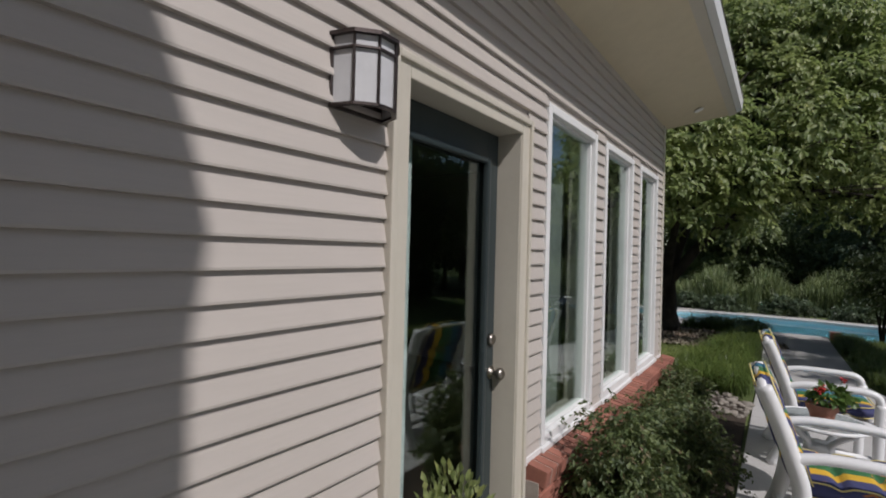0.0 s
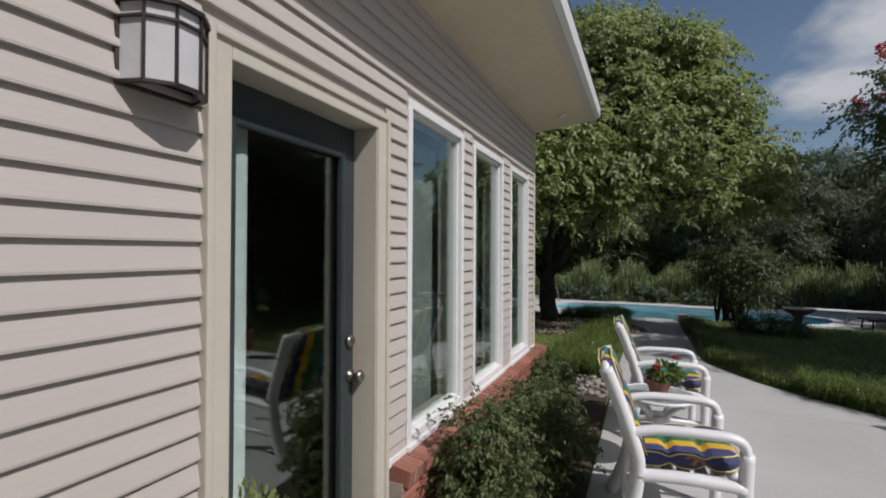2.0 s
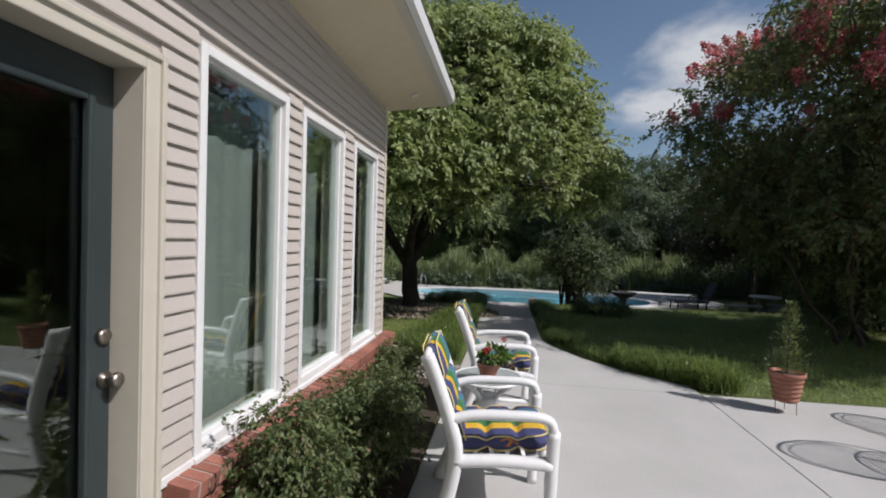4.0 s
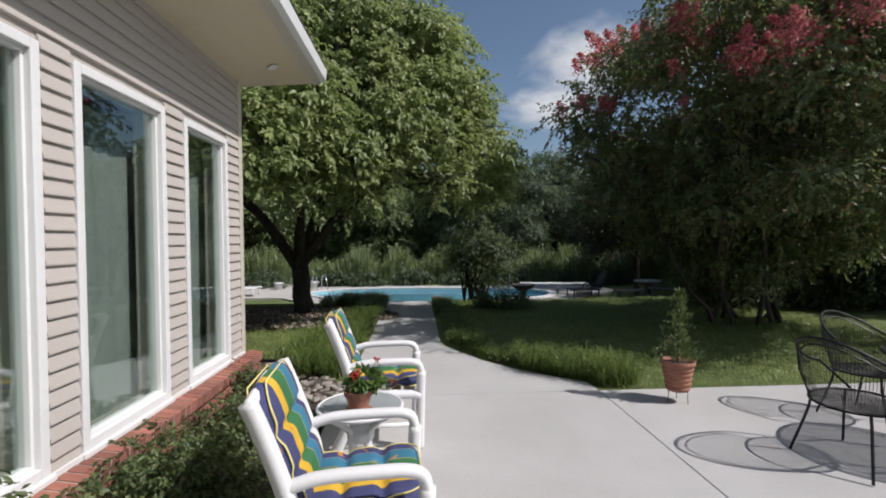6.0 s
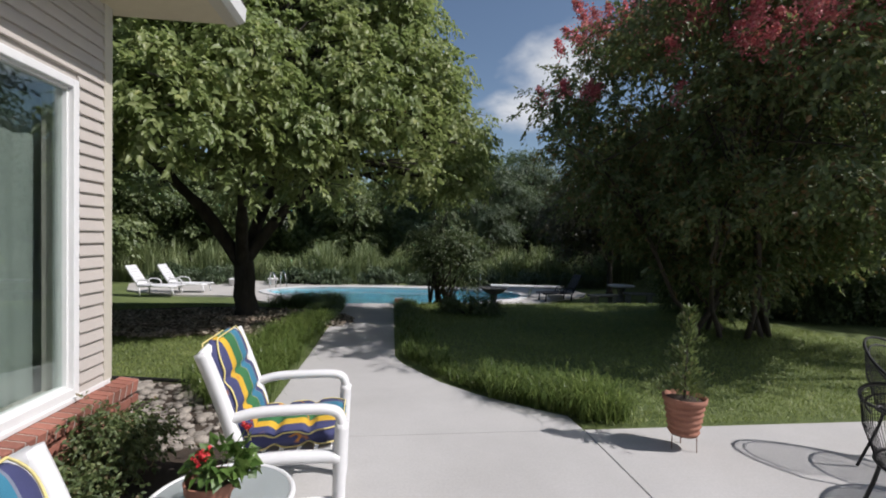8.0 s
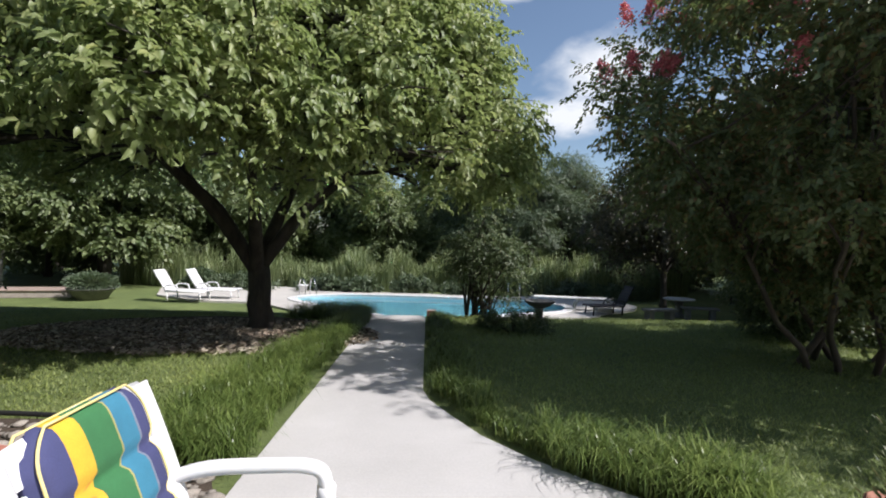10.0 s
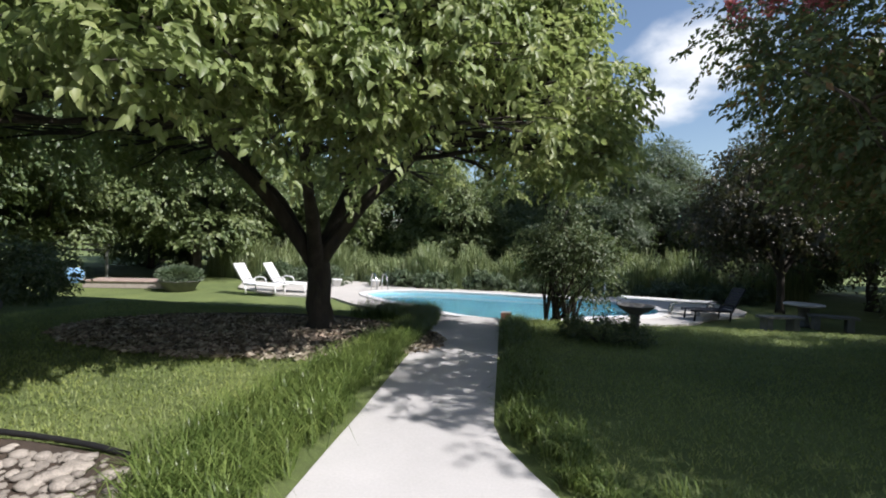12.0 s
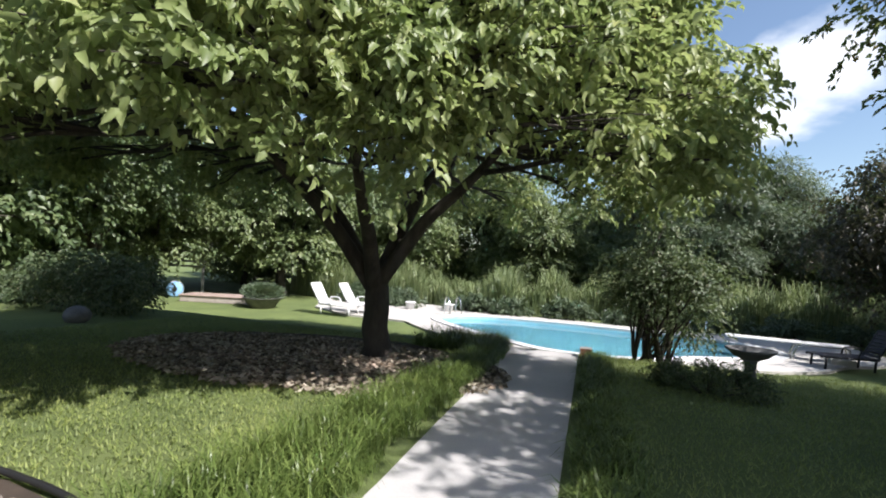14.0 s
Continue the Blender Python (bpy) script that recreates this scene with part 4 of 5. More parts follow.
for src, spots in placed.items():
    for k, (x, yv) in enumerate(spots):
        s = g.uniform(0.85, 1.2)
        m = pose(x, yv, -0.97, 0, 0, g.uniform(0, 360)) @ Matrix.Diagonal((s, s, s * g.uniform(0.9, 1.1), 1))
        ob = src if k == 0 else copy_thing(src, m)
        ob.matrix_basis = m
        ob["group"] = "trees of the woods"

# hedge of low junipers and tall grasses beyond the pool
m = 26000
x = RNG.uniform(-14, 16, m)
yv = 26.0 + RNG.uniform(0, 4.2, m) + 0.5 * np.sin(x * 0.8)
tagged(part("tall_grass", blades("tall_grass", np.stack([x, yv, np.full(m, -0.95)], 1), 2.1 * (0.62 + 0.22 * np.sin(x * 1.7 + np.sin(x * 0.6) * 2) + 0.16 * np.sin(x * 4.3 + yv * 2)), 0.035, 0.3, 2), TALLGRASS), "tall pale green meadow grass beyond the pool", "tall grass", kind="stuff")


def shrub(name, label, centre, radii, leaf, mat, per=60, count=26, size=0.4, seed=1, category="shrub", group=""):
    """A dense mound of small leaves on a few stems."""
    base = (centre[0], centre[1], ground_z(centre[0], centre[1]))
    ob = thing(name, label, category, group, at=pose(*base))
    g = random.Random(seed)
    b2 = []
    for k in range(count):
        u = Vector((g.gauss(0, 1), g.gauss(0, 1), g.gauss(0.25, 1))).normalized()
        q = g.uniform(0.45, 0.8)
        s = min(radii) * size * g.uniform(0.7, 1.3)
        b2.append(((u.x * radii[0] * q, u.y * radii[1] * q, max(s * 0.7, centre[2] - base[2] + u.z * radii[2] * q)), (s, s, s * 0.85)))
    st = Shape()
    for c, r in b2:
        pp, rr = branch((c[0] * 0.15, c[1] * 0.15, -0.05), c, 0.012, 0.004, 0.1, 5)
        st.tube(pp, rr, seg=5)
    part("branchwork", st, BARK, ob, smooth=True)
    at, along, face = sprays(b2, per, 8, min(radii) * 0.13, 0.2)
    at[:, 2] = np.maximum(at[:, 2], 0.02)
    part("foliage", leaf_mesh("foliage", at, along, *leaf), mat, ob)
    return ob


small = (0.032, 0.017, 0.25, 0.1)
shrub("box_shrub", "small rounded evergreen shrub against the brick ledge", (0.39, 1.45, 0.42), (0.23, 0.26, 0.37), small, BEDSHRUB, 300, 30, 0.5, 2, group="shrubs in the bed")
shrub("box_shrub", "large rounded evergreen shrub against the brick ledge", (0.52, 2.28, 0.33), (0.29, 0.46, 0.33), small, BEDSHRUB, 300, 34, 0.5, 3, group="shrubs in the bed")
shrub("box_shrub", "low spreading shrub against the brick ledge", (0.36, 3.15, 0.22), (0.26, 0.42, 0.24), small, BEDSHRUB, 300, 28, 0.5, 4, group="shrubs in the bed")
shrub("box_shrub", "low spreading shrub against the brick ledge", (0.30, 4.0, 0.24), (0.22, 0.30, 0.22), small, BEDSHRUB, 300, 24, 0.5, 6, group="shrubs in the bed")
for k, (x, yv, r) in enumerate([(-8.66, 25.22, 1.0), (-6.35, 25.12, 0.9), (-3.27, 25.22, 0.8), (-0.96, 25.12, 0.7), (1.54, 25.31, 0.8), (4.04, 25.12, 0.8), (6.54, 25.22, 0.9), (9.24, 25.31, 1.0), (11.93, 25.03, 1.1)]):
    shrub("juniper", "low spreading grey-green juniper beyond the pool", (x, yv, -0.6), (r * 1.5, r, 0.6), (0.16, 0.05, 0.2, 0.1), PINE, 26, 16, 0.5, 30 + k, group="junipers beyond the pool")
for k, (x, yv, r) in enumerate([(-21, 31, 3.2), (-15, 33, 3.0), (-9, 36, 3.4), (-3.5, 35, 3.0), (2.5, 36, 3.2), (8, 35, 3.0), (13.5, 34, 3.2), (19, 31, 3.2), (24, 27, 3.0), (-24, 20, 3.0), (-20, 14.5, 2.8)]):
    shrub("thicket", "dense dark green thicket at the foot of the woods", (x, yv, 0.7), (r * 1.25, r * 0.8, 1.9 + 0.2 * (k % 3)), (0.2, 0.11, 0.2, 0.1), DARKLEAF if k % 3 else MIDLEAF, 9, 26, 0.5, 60 + k, group="thickets before the woods")
shrub("dark_hedge", "dense dark hedge in deep shade", (-10.1, 12.64, 0.35), (3.6, 1.5, 0.9), (0.10, 0.05, 0.2, 0.1), BOX, 26, 30, 0.5, 41)
shrub("dark_hedge", "low clipped dark shrub beside the bird bath", (3.8, 11.5, -0.03), (1.05, 0.6, 0.28), (0.036, 0.02, 0.2, 0.1), BOX, 220, 26, 0.5, 42)
shrub("understory_shrub", "dark shrub under the crape myrtle", (10.3, 11.46, 0.5), (2.6, 1.5, 1.1), (0.09, 0.05, 0.2, 0.1), BOX, 36, 30, 0.5, 43)
shrub("understory_shrub", "dark shrub under the crape myrtle", (12.99, 10.37, 0.6), (2.6, 1.7, 1.3), (0.09, 0.05, 0.2, 0.1), BOX, 36, 30, 0.5, 44)

# clouds, far off
for k, (d, w_, h_) in enumerate((((0.345, 0.887, 0.345), 200, 125), ((0.27, 0.9, 0.26), 170, 75), ((0.12, 0.9, 0.50), 170, 40), ((0.62, 0.75, 0.27), 200, 90), ((-0.5, 0.8, 0.35), 240, 90))):
    c = Vector(d).normalized() * 1500
    ob = structure("backdrop", Shape().add([(-1.2, -1.2, 0), (1.2, -1.2, 0), (1.2, 1.2, 0), (-1.2, 1.2, 0)], [(0, 1, 2, 3)]), CLOUD, "soft white fair-weather cloud", "cloud")
    ob.matrix_basis = look(c, (0, 0, 0)) @ Matrix.Diagonal((w_, h_, 1, 1))


# ---- patio furniture ----
def pad(w_, length, thick, seams, n=28, m=30):
    """A stuffed pad lying along x from 0 to length, with pinched seams across it."""
    vs, fs = [], []
    for side in (1, -1):
        for i in range(n + 1):
            for j in range(m + 1):
                u, v = i / n, 2 * j / m - 1
                e = (1 - abs(2 * u - 1) ** 9) ** 0.5 * (1 - abs(v) ** 9) ** 0.5
                for sm in seams:
                    e *= 1 - 0.55 * math.exp(-((u - sm) * length / 0.022) ** 2)
                e += 0.03 * noise.noise((u * 7, v * 4, side)) * e
                round_end = 1 - 0.26 * max(0.0, (u - 0.78) / 0.22) ** 2.4
                vs.append((u * length, v * w_ / 2 * round_end, side * thick / 2 * max(e, 0.02)))
    k = (n + 1) * (m + 1)
    for s_ in (0, 1):
        for i in range(n):
            for j in range(m):
                q = (i * (m + 1) + j, (i + 1) * (m + 1) + j, (i + 1) * (m + 1) + j + 1, i * (m + 1) + j + 1)
                fs.append(tuple(s_ * k + a for a in (q if s_ == 0 else q[::-1])))
    edge = [(i, 0) for i in range(n)] + [(n, j) for j in range(m)] + [(i, m) for i in range(n, 0, -1)] + [(0, j) for j in range(m, 0, -1)]
    ids = [i * (m + 1) + j for i, j in edge]
    fs += [(ids[a], ids[a - 1], k + ids[a - 1], k + ids[a]) for a in range(len(ids))]
    return Shape().add(vs, fs)


def piping(w_, length, z, seams):
    pts = []
    for i in range(25):
        u = i / 24
        d = sum(0.006 * math.exp(-((u - sm) * length / 0.02) ** 2) for sm in seams)
        pts.append((u * length * 0.992, (-w_ / 2 + d + 0.010) * (1 - 0.26 * max(0.0, (u - 0.78) / 0.22) ** 2.4), z * 1.3 * (1 - sum(0.6 * math.exp(-((u - sm) * length / 0.03) ** 2) for sm in seams))))
    back = [(x, -yv, zz) for x, yv, zz in reversed(pts)]
    return Shape().tube(pts + back, 0.0042, 6, True)


def resin_chair():
    ch = thing("resin_chair", "white resin patio armchair with a striped cushion on it", "chair", "chairs on the patio")
    for sgn in (-1, 1):
        yv = 0.315 * sgn
        part("arm", Shape().tube(spline([(-0.19, yv, 0.635), (-0.05, yv, 0.672), (0.2, yv, 0.678), (0.31, yv, 0.672), (0.362, yv, 0.645), (0.378, yv, 0.58)], 5), 0.034, 10, flat=0.8), RESIN, ch, smooth=True)
        part("leg", Shape().tube(spline([(0.378, yv, 0.60), (0.37, yv, 0.42), (0.365, yv, 0.2), (0.36, yv, 0.0)], 4), [0.036] * 7 + [0.034] * 6, 10), RESIN, ch, smooth=True)
        part("back_post", Shape().tube(spline([(-0.315, yv, 0.985), (-0.26, yv, 0.85), (-0.18, yv, 0.62), (-0.145, yv, 0.45), (-0.19, yv, 0.2), (-0.275, yv, 0.0)], 4), 0.036, 10, flat=1.25), RESIN, ch, smooth=True)
        part("seat_rail", Shape().tube(spline([(-0.15, yv, 0.415), (0.1, yv, 0.43), (0.37, yv, 0.42)], 5), 0.042, 10, flat=0.8), RESIN, ch, smooth=True)
        part("stretcher", Shape().tube([(-0.2, yv * 0.98, 0.19), (0.36, yv * 0.98, 0.19)], 0.018, 8), RESIN, ch, smooth=True)
    part("front_rail", Shape().tube([(0.35, -0.3, 0.41), (0.35, 0.3, 0.41)], 0.03, 10, flat=1.2), RESIN, ch, smooth=True)
    part("rear_rail", Shape().tube([(-0.2, -0.3, 0.19), (-0.2, 0.3, 0.19)], 0.018, 8), RESIN, ch, smooth=True)
    for k in range(5):
        x = -0.08 + 0.09 * k
        part("seat_slat", Shape().box((x - 0.034, -0.3, 0.408), (x + 0.034, 0.3, 0.422), bevel=0.005), RESIN, ch)
    for k in range(5):
        t = k / 4
        x, z = -0.178 - 0.115 * t, 0.63 + 0.30 * t
        part("back_slat", Shape().box((-0.010, -0.3, -0.028 - 0.008 * (k == 4)), (0.010, 0.3, 0.028 + 0.008 * (k == 4)), pose(x, 0, z, 0, -21, 0), bevel=0.006), RESIN, ch)
    part("top_rail", Shape().tube([(-0.312, -0.31, 0.965), (-0.318, 0, 0.985), (-0.312, 0.31, 0.965)], 0.024, 8, flat=1.4), RESIN, ch, smooth=True)
    return ch


def cushion():
    cu = thing("chair_cushion", "striped blue, yellow and green cushion with yellow piping", "cushion", "cushions on the chairs")
    W_ = 0.50
    s1 = part("seat_pad", pad(W_, 0.54, 0.105, (0.33, 0.66)), STRIPE, cu, smooth=True)
    s1.matrix_basis = pose(-0.155, 0, 0.478, 0, -3, 0)
    b1 = part("back_pad", pad(W_, 0.575, 0.11, (0.3, 0.62)), STRIPE, cu, smooth=True)
    b1.matrix_basis = pose(-0.125, 0, 0.475, 0, -109.5, 0)
    for host, length, seams in ((s1, 0.54, (0.33, 0.66)), (b1, 0.575, (0.3, 0.62))):
        for z in (0.03, -0.03):
            part("piping", piping(W_, length, z, seams), YELLOW, host, "yellow corded edge", True)
    for yv in (-0.22, 0.22):
        part("tie", Shape().tube(spline([(-0.17, yv * 1.28, 0.47), (-0.15, yv * 1.33, 0.43), (-0.16, yv * 1.34, 0.36)], 3), 0.005, 5), NAVY, cu)
    return cu


chair, cush = resin_chair(), cushion()
for k, (x, yv, turn) in enumerate(((1.305, 2.08, 5.0), (1.30, 3.745, 3.5))):
    m = pose(x, yv, 0.0, 0, 0, turn)
    for ob in (chair, cush):
        if k == 0:
            ob.matrix_basis = m
        else:
            copy_thing(ob, m)

# side table with a potted geranium
tb = thing("side_table", "round white resin side table with a rippled glass top", "table", at=pose(1.31, 2.82, 0))
part("glass_top", Shape().lathe([(0.02, 0.572), (0.252, 0.572), (0.252, 0.580), (0.02, 0.580)], 48), TABLEGLASS, tb, "rippled glass disc")
part("rim", Shape().tube([(0.258 * math.cos(a), 0.258 * math.sin(a), 0.573) for a in (2 * math.pi * k / 48 for k in range(48))], 0.012, 8, True), RESIN, tb, smooth=True)
for k in range(4):
    a = math.pi / 4 + k * math.pi / 2
    c, s_ = math.cos(a), math.sin(a)
    part("leg", Shape().tube(spline([(0.24 * c, 0.24 * s_, 0.562), (0.15 * c, 0.15 * s_, 0.50), (0.07 * c, 0.07 * s_, 0.40), (0.09 * c, 0.09 * s_, 0.2), (0.22 * c, 0.22 * s_, 0.0)], 4), 0.02, 8), RESIN, tb, smooth=True)
part("collar", Shape().lathe([(0.075, 0.36), (0.085, 0.38), (0.085, 0.41), (0.075, 0.43)], 20), RESIN, tb, smooth=True)

gp = thing("geranium_pot", "terracotta pot of red geranium on a saucer", "potted plant", at=pose(1.315, 2.70, 0.580))
part("saucer", Shape().lathe([(0.07, 0.0), (0.085, 0.016), (0.08, 0.016), (0.066, 0.006), (0.001, 0.006)], 28), TERRA, gp, smooth=True)
part("pot", Shape().lathe([(0.052, 0.007), (0.074, 0.10), (0.083, 0.10), (0.088, 0.135), (0.080, 0.135), (0.072, 0.11), (0.001, 0.11)], 28), TERRA, gp)
part("soil", Shape().lathe([(0.001, 0.108), (0.076, 0.116), (0.001, 0.124)], 16), SOIL, gp)
u = unit(RNG.normal(size=(150, 3)) + (0.3, 0, 0.5))
at = np.array((0.045, 0, 0.185)) + u * (0.115, 0.08, 0.06) * RNG.uniform(0.4, 1, (150, 1))
part("foliage", leaf_mesh("foliage", at, u + (0, 0, -0.3), 0.045, 0.045, 0.15, 0.2), GERANIUM, gp)
for dx, dy, dz in ((0.0, -0.05, 0.245), (0.11, 0.05, 0.30), (-0.02, -0.06, 0.235)):
    fl = part("stalk", Shape().tube(spline([(0, 0, 0.12), (dx * 0.5, dy * 0.5, dz * 0.7), (dx, dy, dz)], 3), 0.0022, 5), GERANIUM, gp)
    part("bloom", leaf_mesh("bloom", np.array((dx, dy, dz)) + RNG.normal(size=(26, 3)) * 0.008, RNG.normal(size=(26, 3)), 0.015, 0.014, 0.2, 0.1), RED, fl, "red flower head")

# ringed pot with a small conifer on a metal stand
pt = thing("conifer_pot", "ringed terracotta pot with a small conifer on a stand", "potted plant", at=pose(4.20, 4.28, 0) @ Matrix.Diagonal((0.83, 0.83, 1, 1)))
prof = [(0.125, 0.125)]
for k in range(24):
    z = 0.13 + 0.235 * k / 23
    prof.append((0.128 + 0.045 * k / 23 + 0.008 * math.sin(k * 1.37), z))
prof += [(0.188, 0.37), (0.192, 0.405), (0.178, 0.408), (0.170, 0.375), (0.001, 0.37)]
part("pot", Shape().lathe(prof, 32), TERRA, pt, smooth=True)
part("soil", Shape().lathe([(0.001, 0.366), (0.172, 0.376), (0.001, 0.388)], 16), SOIL, pt)
part("stand_ring", Shape().tube([(0.115 * math.cos(a), 0.115 * math.sin(a), 0.121) for a in (2 * math.pi * k / 24 for k in range(24))], 0.006, 6, True), COPPERSTAKE, pt)
for a in (-0.95, 1.15, 3.2):
    part("stand_leg", Shape().tube([(0.115 * math.cos(a), 0.115 * math.sin(a), 0.121), (0.118 * math.cos(a), 0.118 * math.sin(a), 0.0)], 0.0045, 6), COPPERSTAKE, pt)
part("stem", Shape().tube([(0, 0, 0.36), (0.01, 0, 0.7), (0.02, 0.01, 1.06)], [0.014, 0.009, 0.003], 7), BARK, pt)
m = 1500
t = RNG.uniform(0, 1, m) ** 1.25
ang = RNG.uniform(0, 2 * np.pi, m)
rad = (0.135 * (1 - t) ** 0.9 + 0.03) * RNG.uniform(0.25, 1.0, m) * (1 + 0.5 * np.sin(ang * 3 + t * 17)) * (1 + 0.25 * np.sin(t * 31))
at = np.stack([rad * np.cos(ang) + 0.02 * t, rad * np.sin(ang), 0.42 + 0.66 * t], 1)
part("foliage", leaf_mesh("foliage", at, np.stack([np.cos(ang), np.sin(ang), 0.9 + 0 * ang], 1), 0.05, 0.016, 0.1, 0.0), BEDSHRUB, pt)

# tall potted shrub beside the door
dp = thing("door_plant", "bushy light green shrub in a terracotta pot by the door", "potted plant", at=pose(0.42, -0.26, 0))
part("pot", Shape().lathe([(0.14, 0.0), (0.19, 0.30), (0.205, 0.30), (0.21, 0.36), (0.19, 0.36), (0.18, 0.31), (0.001, 0.31)], 28), TERRA, dp)
part("soil", Shape().lathe([(0.001, 0.308), (0.185, 0.318), (0.001, 0.33)], 16), SOIL, dp)
part("stem", Shape().tube([(0, 0, 0.3), (0.02, 0, 0.7), (0.06, -0.04, 1.08)], [0.016, 0.012, 0.004], 7), BARK, dp)
u = unit(RNG.normal(size=(2600, 3)))
at = np.array((0.05, -0.03, 0.78)) + u * (0.14, 0.14, 0.36) * RNG.uniform(0.35, 1, (2600, 1)) ** 0.6
part("foliage", leaf_mesh("foliage", at, u + (0, 0, 0.4), 0.024, 0.013, 0.15, 0.1), MAPLE, dp)


# wrought-iron set
def wire_chair():
    ch = thing("iron_chair", "black wrought-iron mesh patio armchair", "chair", "iron set on the patio")
    R = 0.27

    def rim(a, z, r=R):
        return (r * math.cos(a), r * math.sin(a) * 1.02, z)
    seat = [rim(2 * math.pi * k / 36, 0.43 + 0.012 * math.cos(2 * math.pi * k / 36)) for k in range(36)]
    part("seat_ring", Shape().tube(seat, 0.009, 6, True), IRON, ch)
    ms = Shape()
    for k in range(-20, 21):
        v = k * 0.0128
        h_ = math.sqrt(max(0.0, R * R - v * v))
        ms.tube([(-h_, v, 0.43), (0, v, 0.418), (h_, v, 0.44)], 0.0016, 3)
        ms.tube([(v, -h_, 0.432), (v, 0, 0.419), (v, h_, 0.432)], 0.0016, 3)
    part("seat_mesh", ms, IRON, ch)
    a0, a1 = radians(75), radians(285)
    top = []
    for k in range(29):
        t = k / 28
        a = a0 + (a1 - a0) * t
        top.append(rim(a, 0.64 + 0.26 * math.sin(math.pi * t) ** 1.6, R + 0.05 + 0.03 * math.sin(math.pi * t)))
    part("back_rim", Shape().tube(spline([(0.24, 0.20, 0.44)] + top + [(0.24, -0.20, 0.44)], 2), 0.010, 6), IRON, ch, smooth=True)
    inner = [(x * 0.93, yv * 0.93, z - 0.05) for x, yv, z in top[3:-3]]
    part("inner_rim", Shape().tube(inner, 0.006, 5), IRON, ch)
    bm_ = Shape()
    for k in np.arange(2, 26.1, 0.42):
        f_, i_ = k % 1, int(k)
        x, yv, z = (p * (1 - f_) + q * f_ for p, q in zip(top[i_], top[i_ + 1]))
        a = a0 + (a1 - a0) * k / 28
        bm_.tube([rim(a, 0.435), (x * 0.96, yv * 0.96, (z + 0.43) / 2), (x, yv, z)], 0.0014, 3)
    for j in range(1, 22):
        bm_.tube([tuple(p * (1 - j / 22) + q * j / 22 for p, q in zip(rim(a0 + (a1 - a0) * k / 28, 0.435), top[k])) for k in range(2, 27)], 0.0014, 3)
    part("back_mesh", bm_, IRON, ch)
    for sx, sy in ((1, 1), (1, -1), (-1, 1), (-1, -1)):
        part("leg", Shape().tube(spline([(0.17 * sx, 0.19 * sy, 0.43), (0.19 * sx, 0.21 * sy, 0.3), (0.27 * sx, 0.27 * sy, 0.008)], 3), 0.010, 6), IRON, ch)
    return ch


wc = wire_chair()
for k, (x, yv, turn) in enumerate(((4.78, 3.02, 12), (5.62, 3.72, -75), (6.35, 2.45, 160))):
    m = pose(x, yv, 0.0, 0, 0, turn)
    if k:
        copy_thing(wc, m)
    else:
        wc.matrix_basis = m
it = thing("iron_table", "round black wrought-iron mesh table", "table", "iron set on the patio", at=pose(5.62, 2.92, 0))
part("rim", Shape().tube([(0.52 * math.cos(a), 0.52 * math.sin(a), 0.72) for a in (2 * math.pi * k / 40 for k in range(40))], 0.012, 6, True), IRON, it)
ms = Shape()
for k in range(-20, 21):
    v = k * 0.0255
    h_ = math.sqrt(max(0.0, 0.27 - v * v))
    ms.box((-h_, v - 0.006, 0.716), (h_, v + 0.006, 0.722))
    ms.box((v - 0.003, -h_, 0.713), (v + 0.003, h_, 0.716))
part("top_mesh", ms, IRON, it)
for k in range(4):
    a = math.pi / 4 + k * math.pi / 2
    part("leg", Shape().tube(spline([(0.44 * math.cos(a), 0.44 * math.sin(a), 0.71), (0.3 * math.cos(a), 0.3 * math.sin(a), 0.4), (0.36 * math.cos(a), 0.36 * math.sin(a), 0.008)], 4), 0.011, 6), IRON, it)


# ---- pool terrace ----
def lounger(name, label, mat, frame_mat, back=50):
    lg = thing(name, label, "sun lounger", "loungers by the pool")
    for yv in (-0.3, 0.3):
        part("side_rail", Shape().tube([(0, yv, 0.32), (1.35, yv, 0.32)], 0.028, 8), frame_mat, lg, smooth=True)
        part("arm", Shape().tube(spline([(0.0, yv * 1.08, 0.34), (0.05, yv * 1.08, 0.52), (0.4, yv * 1.08, 0.52), (0.48, yv * 1.08, 0.33)], 4), 0.02, 8), frame_mat, lg, smooth=True)
        for x in (0.06, 1.2):
            part("leg", Shape().tube([(x, yv, 0.31), (x + 0.03, yv, 0.0)], 0.028, 8), frame_mat, lg, smooth=True)
    for k in range(13):
        part("slat", Shape().box((0.02 + 0.103 * k, -0.29, 0.335), (0.105 + 0.103 * k, 0.29, 0.36), bevel=0.006), mat, lg)
    m = pose(0, 0, 0.35, 0, -(180 - back), 0)
    bk = part("backrest", Shape().box((0, -0.3, -0.02), (0.78, -0.25, 0.02), bevel=0.008).box((0, 0.25, -0.02), (0.78, 0.3, 0.02), bevel=0.008).box((0.74, -0.3, -0.02), (0.80, 0.3, 0.02), bevel=0.008), frame_mat, lg)
    bk.matrix_basis = m
    for k in range(7):
        part("back_slat", Shape().box((0.02 + 0.105 * k, -0.25, -0.013), (0.11 + 0.105 * k, 0.25, 0.013), bevel=0.005), mat, bk)
    return lg


lg = lounger("sun_lounger", "white resin sun lounger with a raised back", RESIN, RESIN, 58)
lg.matrix_basis = pose(-7.84, 20.51, DECK_Z, 0, 0, -4) @ Matrix.Diagonal((1.12, 1.12, 1.12, 1))
copy_thing(lg, pose(-7.07, 21.37, DECK_Z, 0, 0, -2))
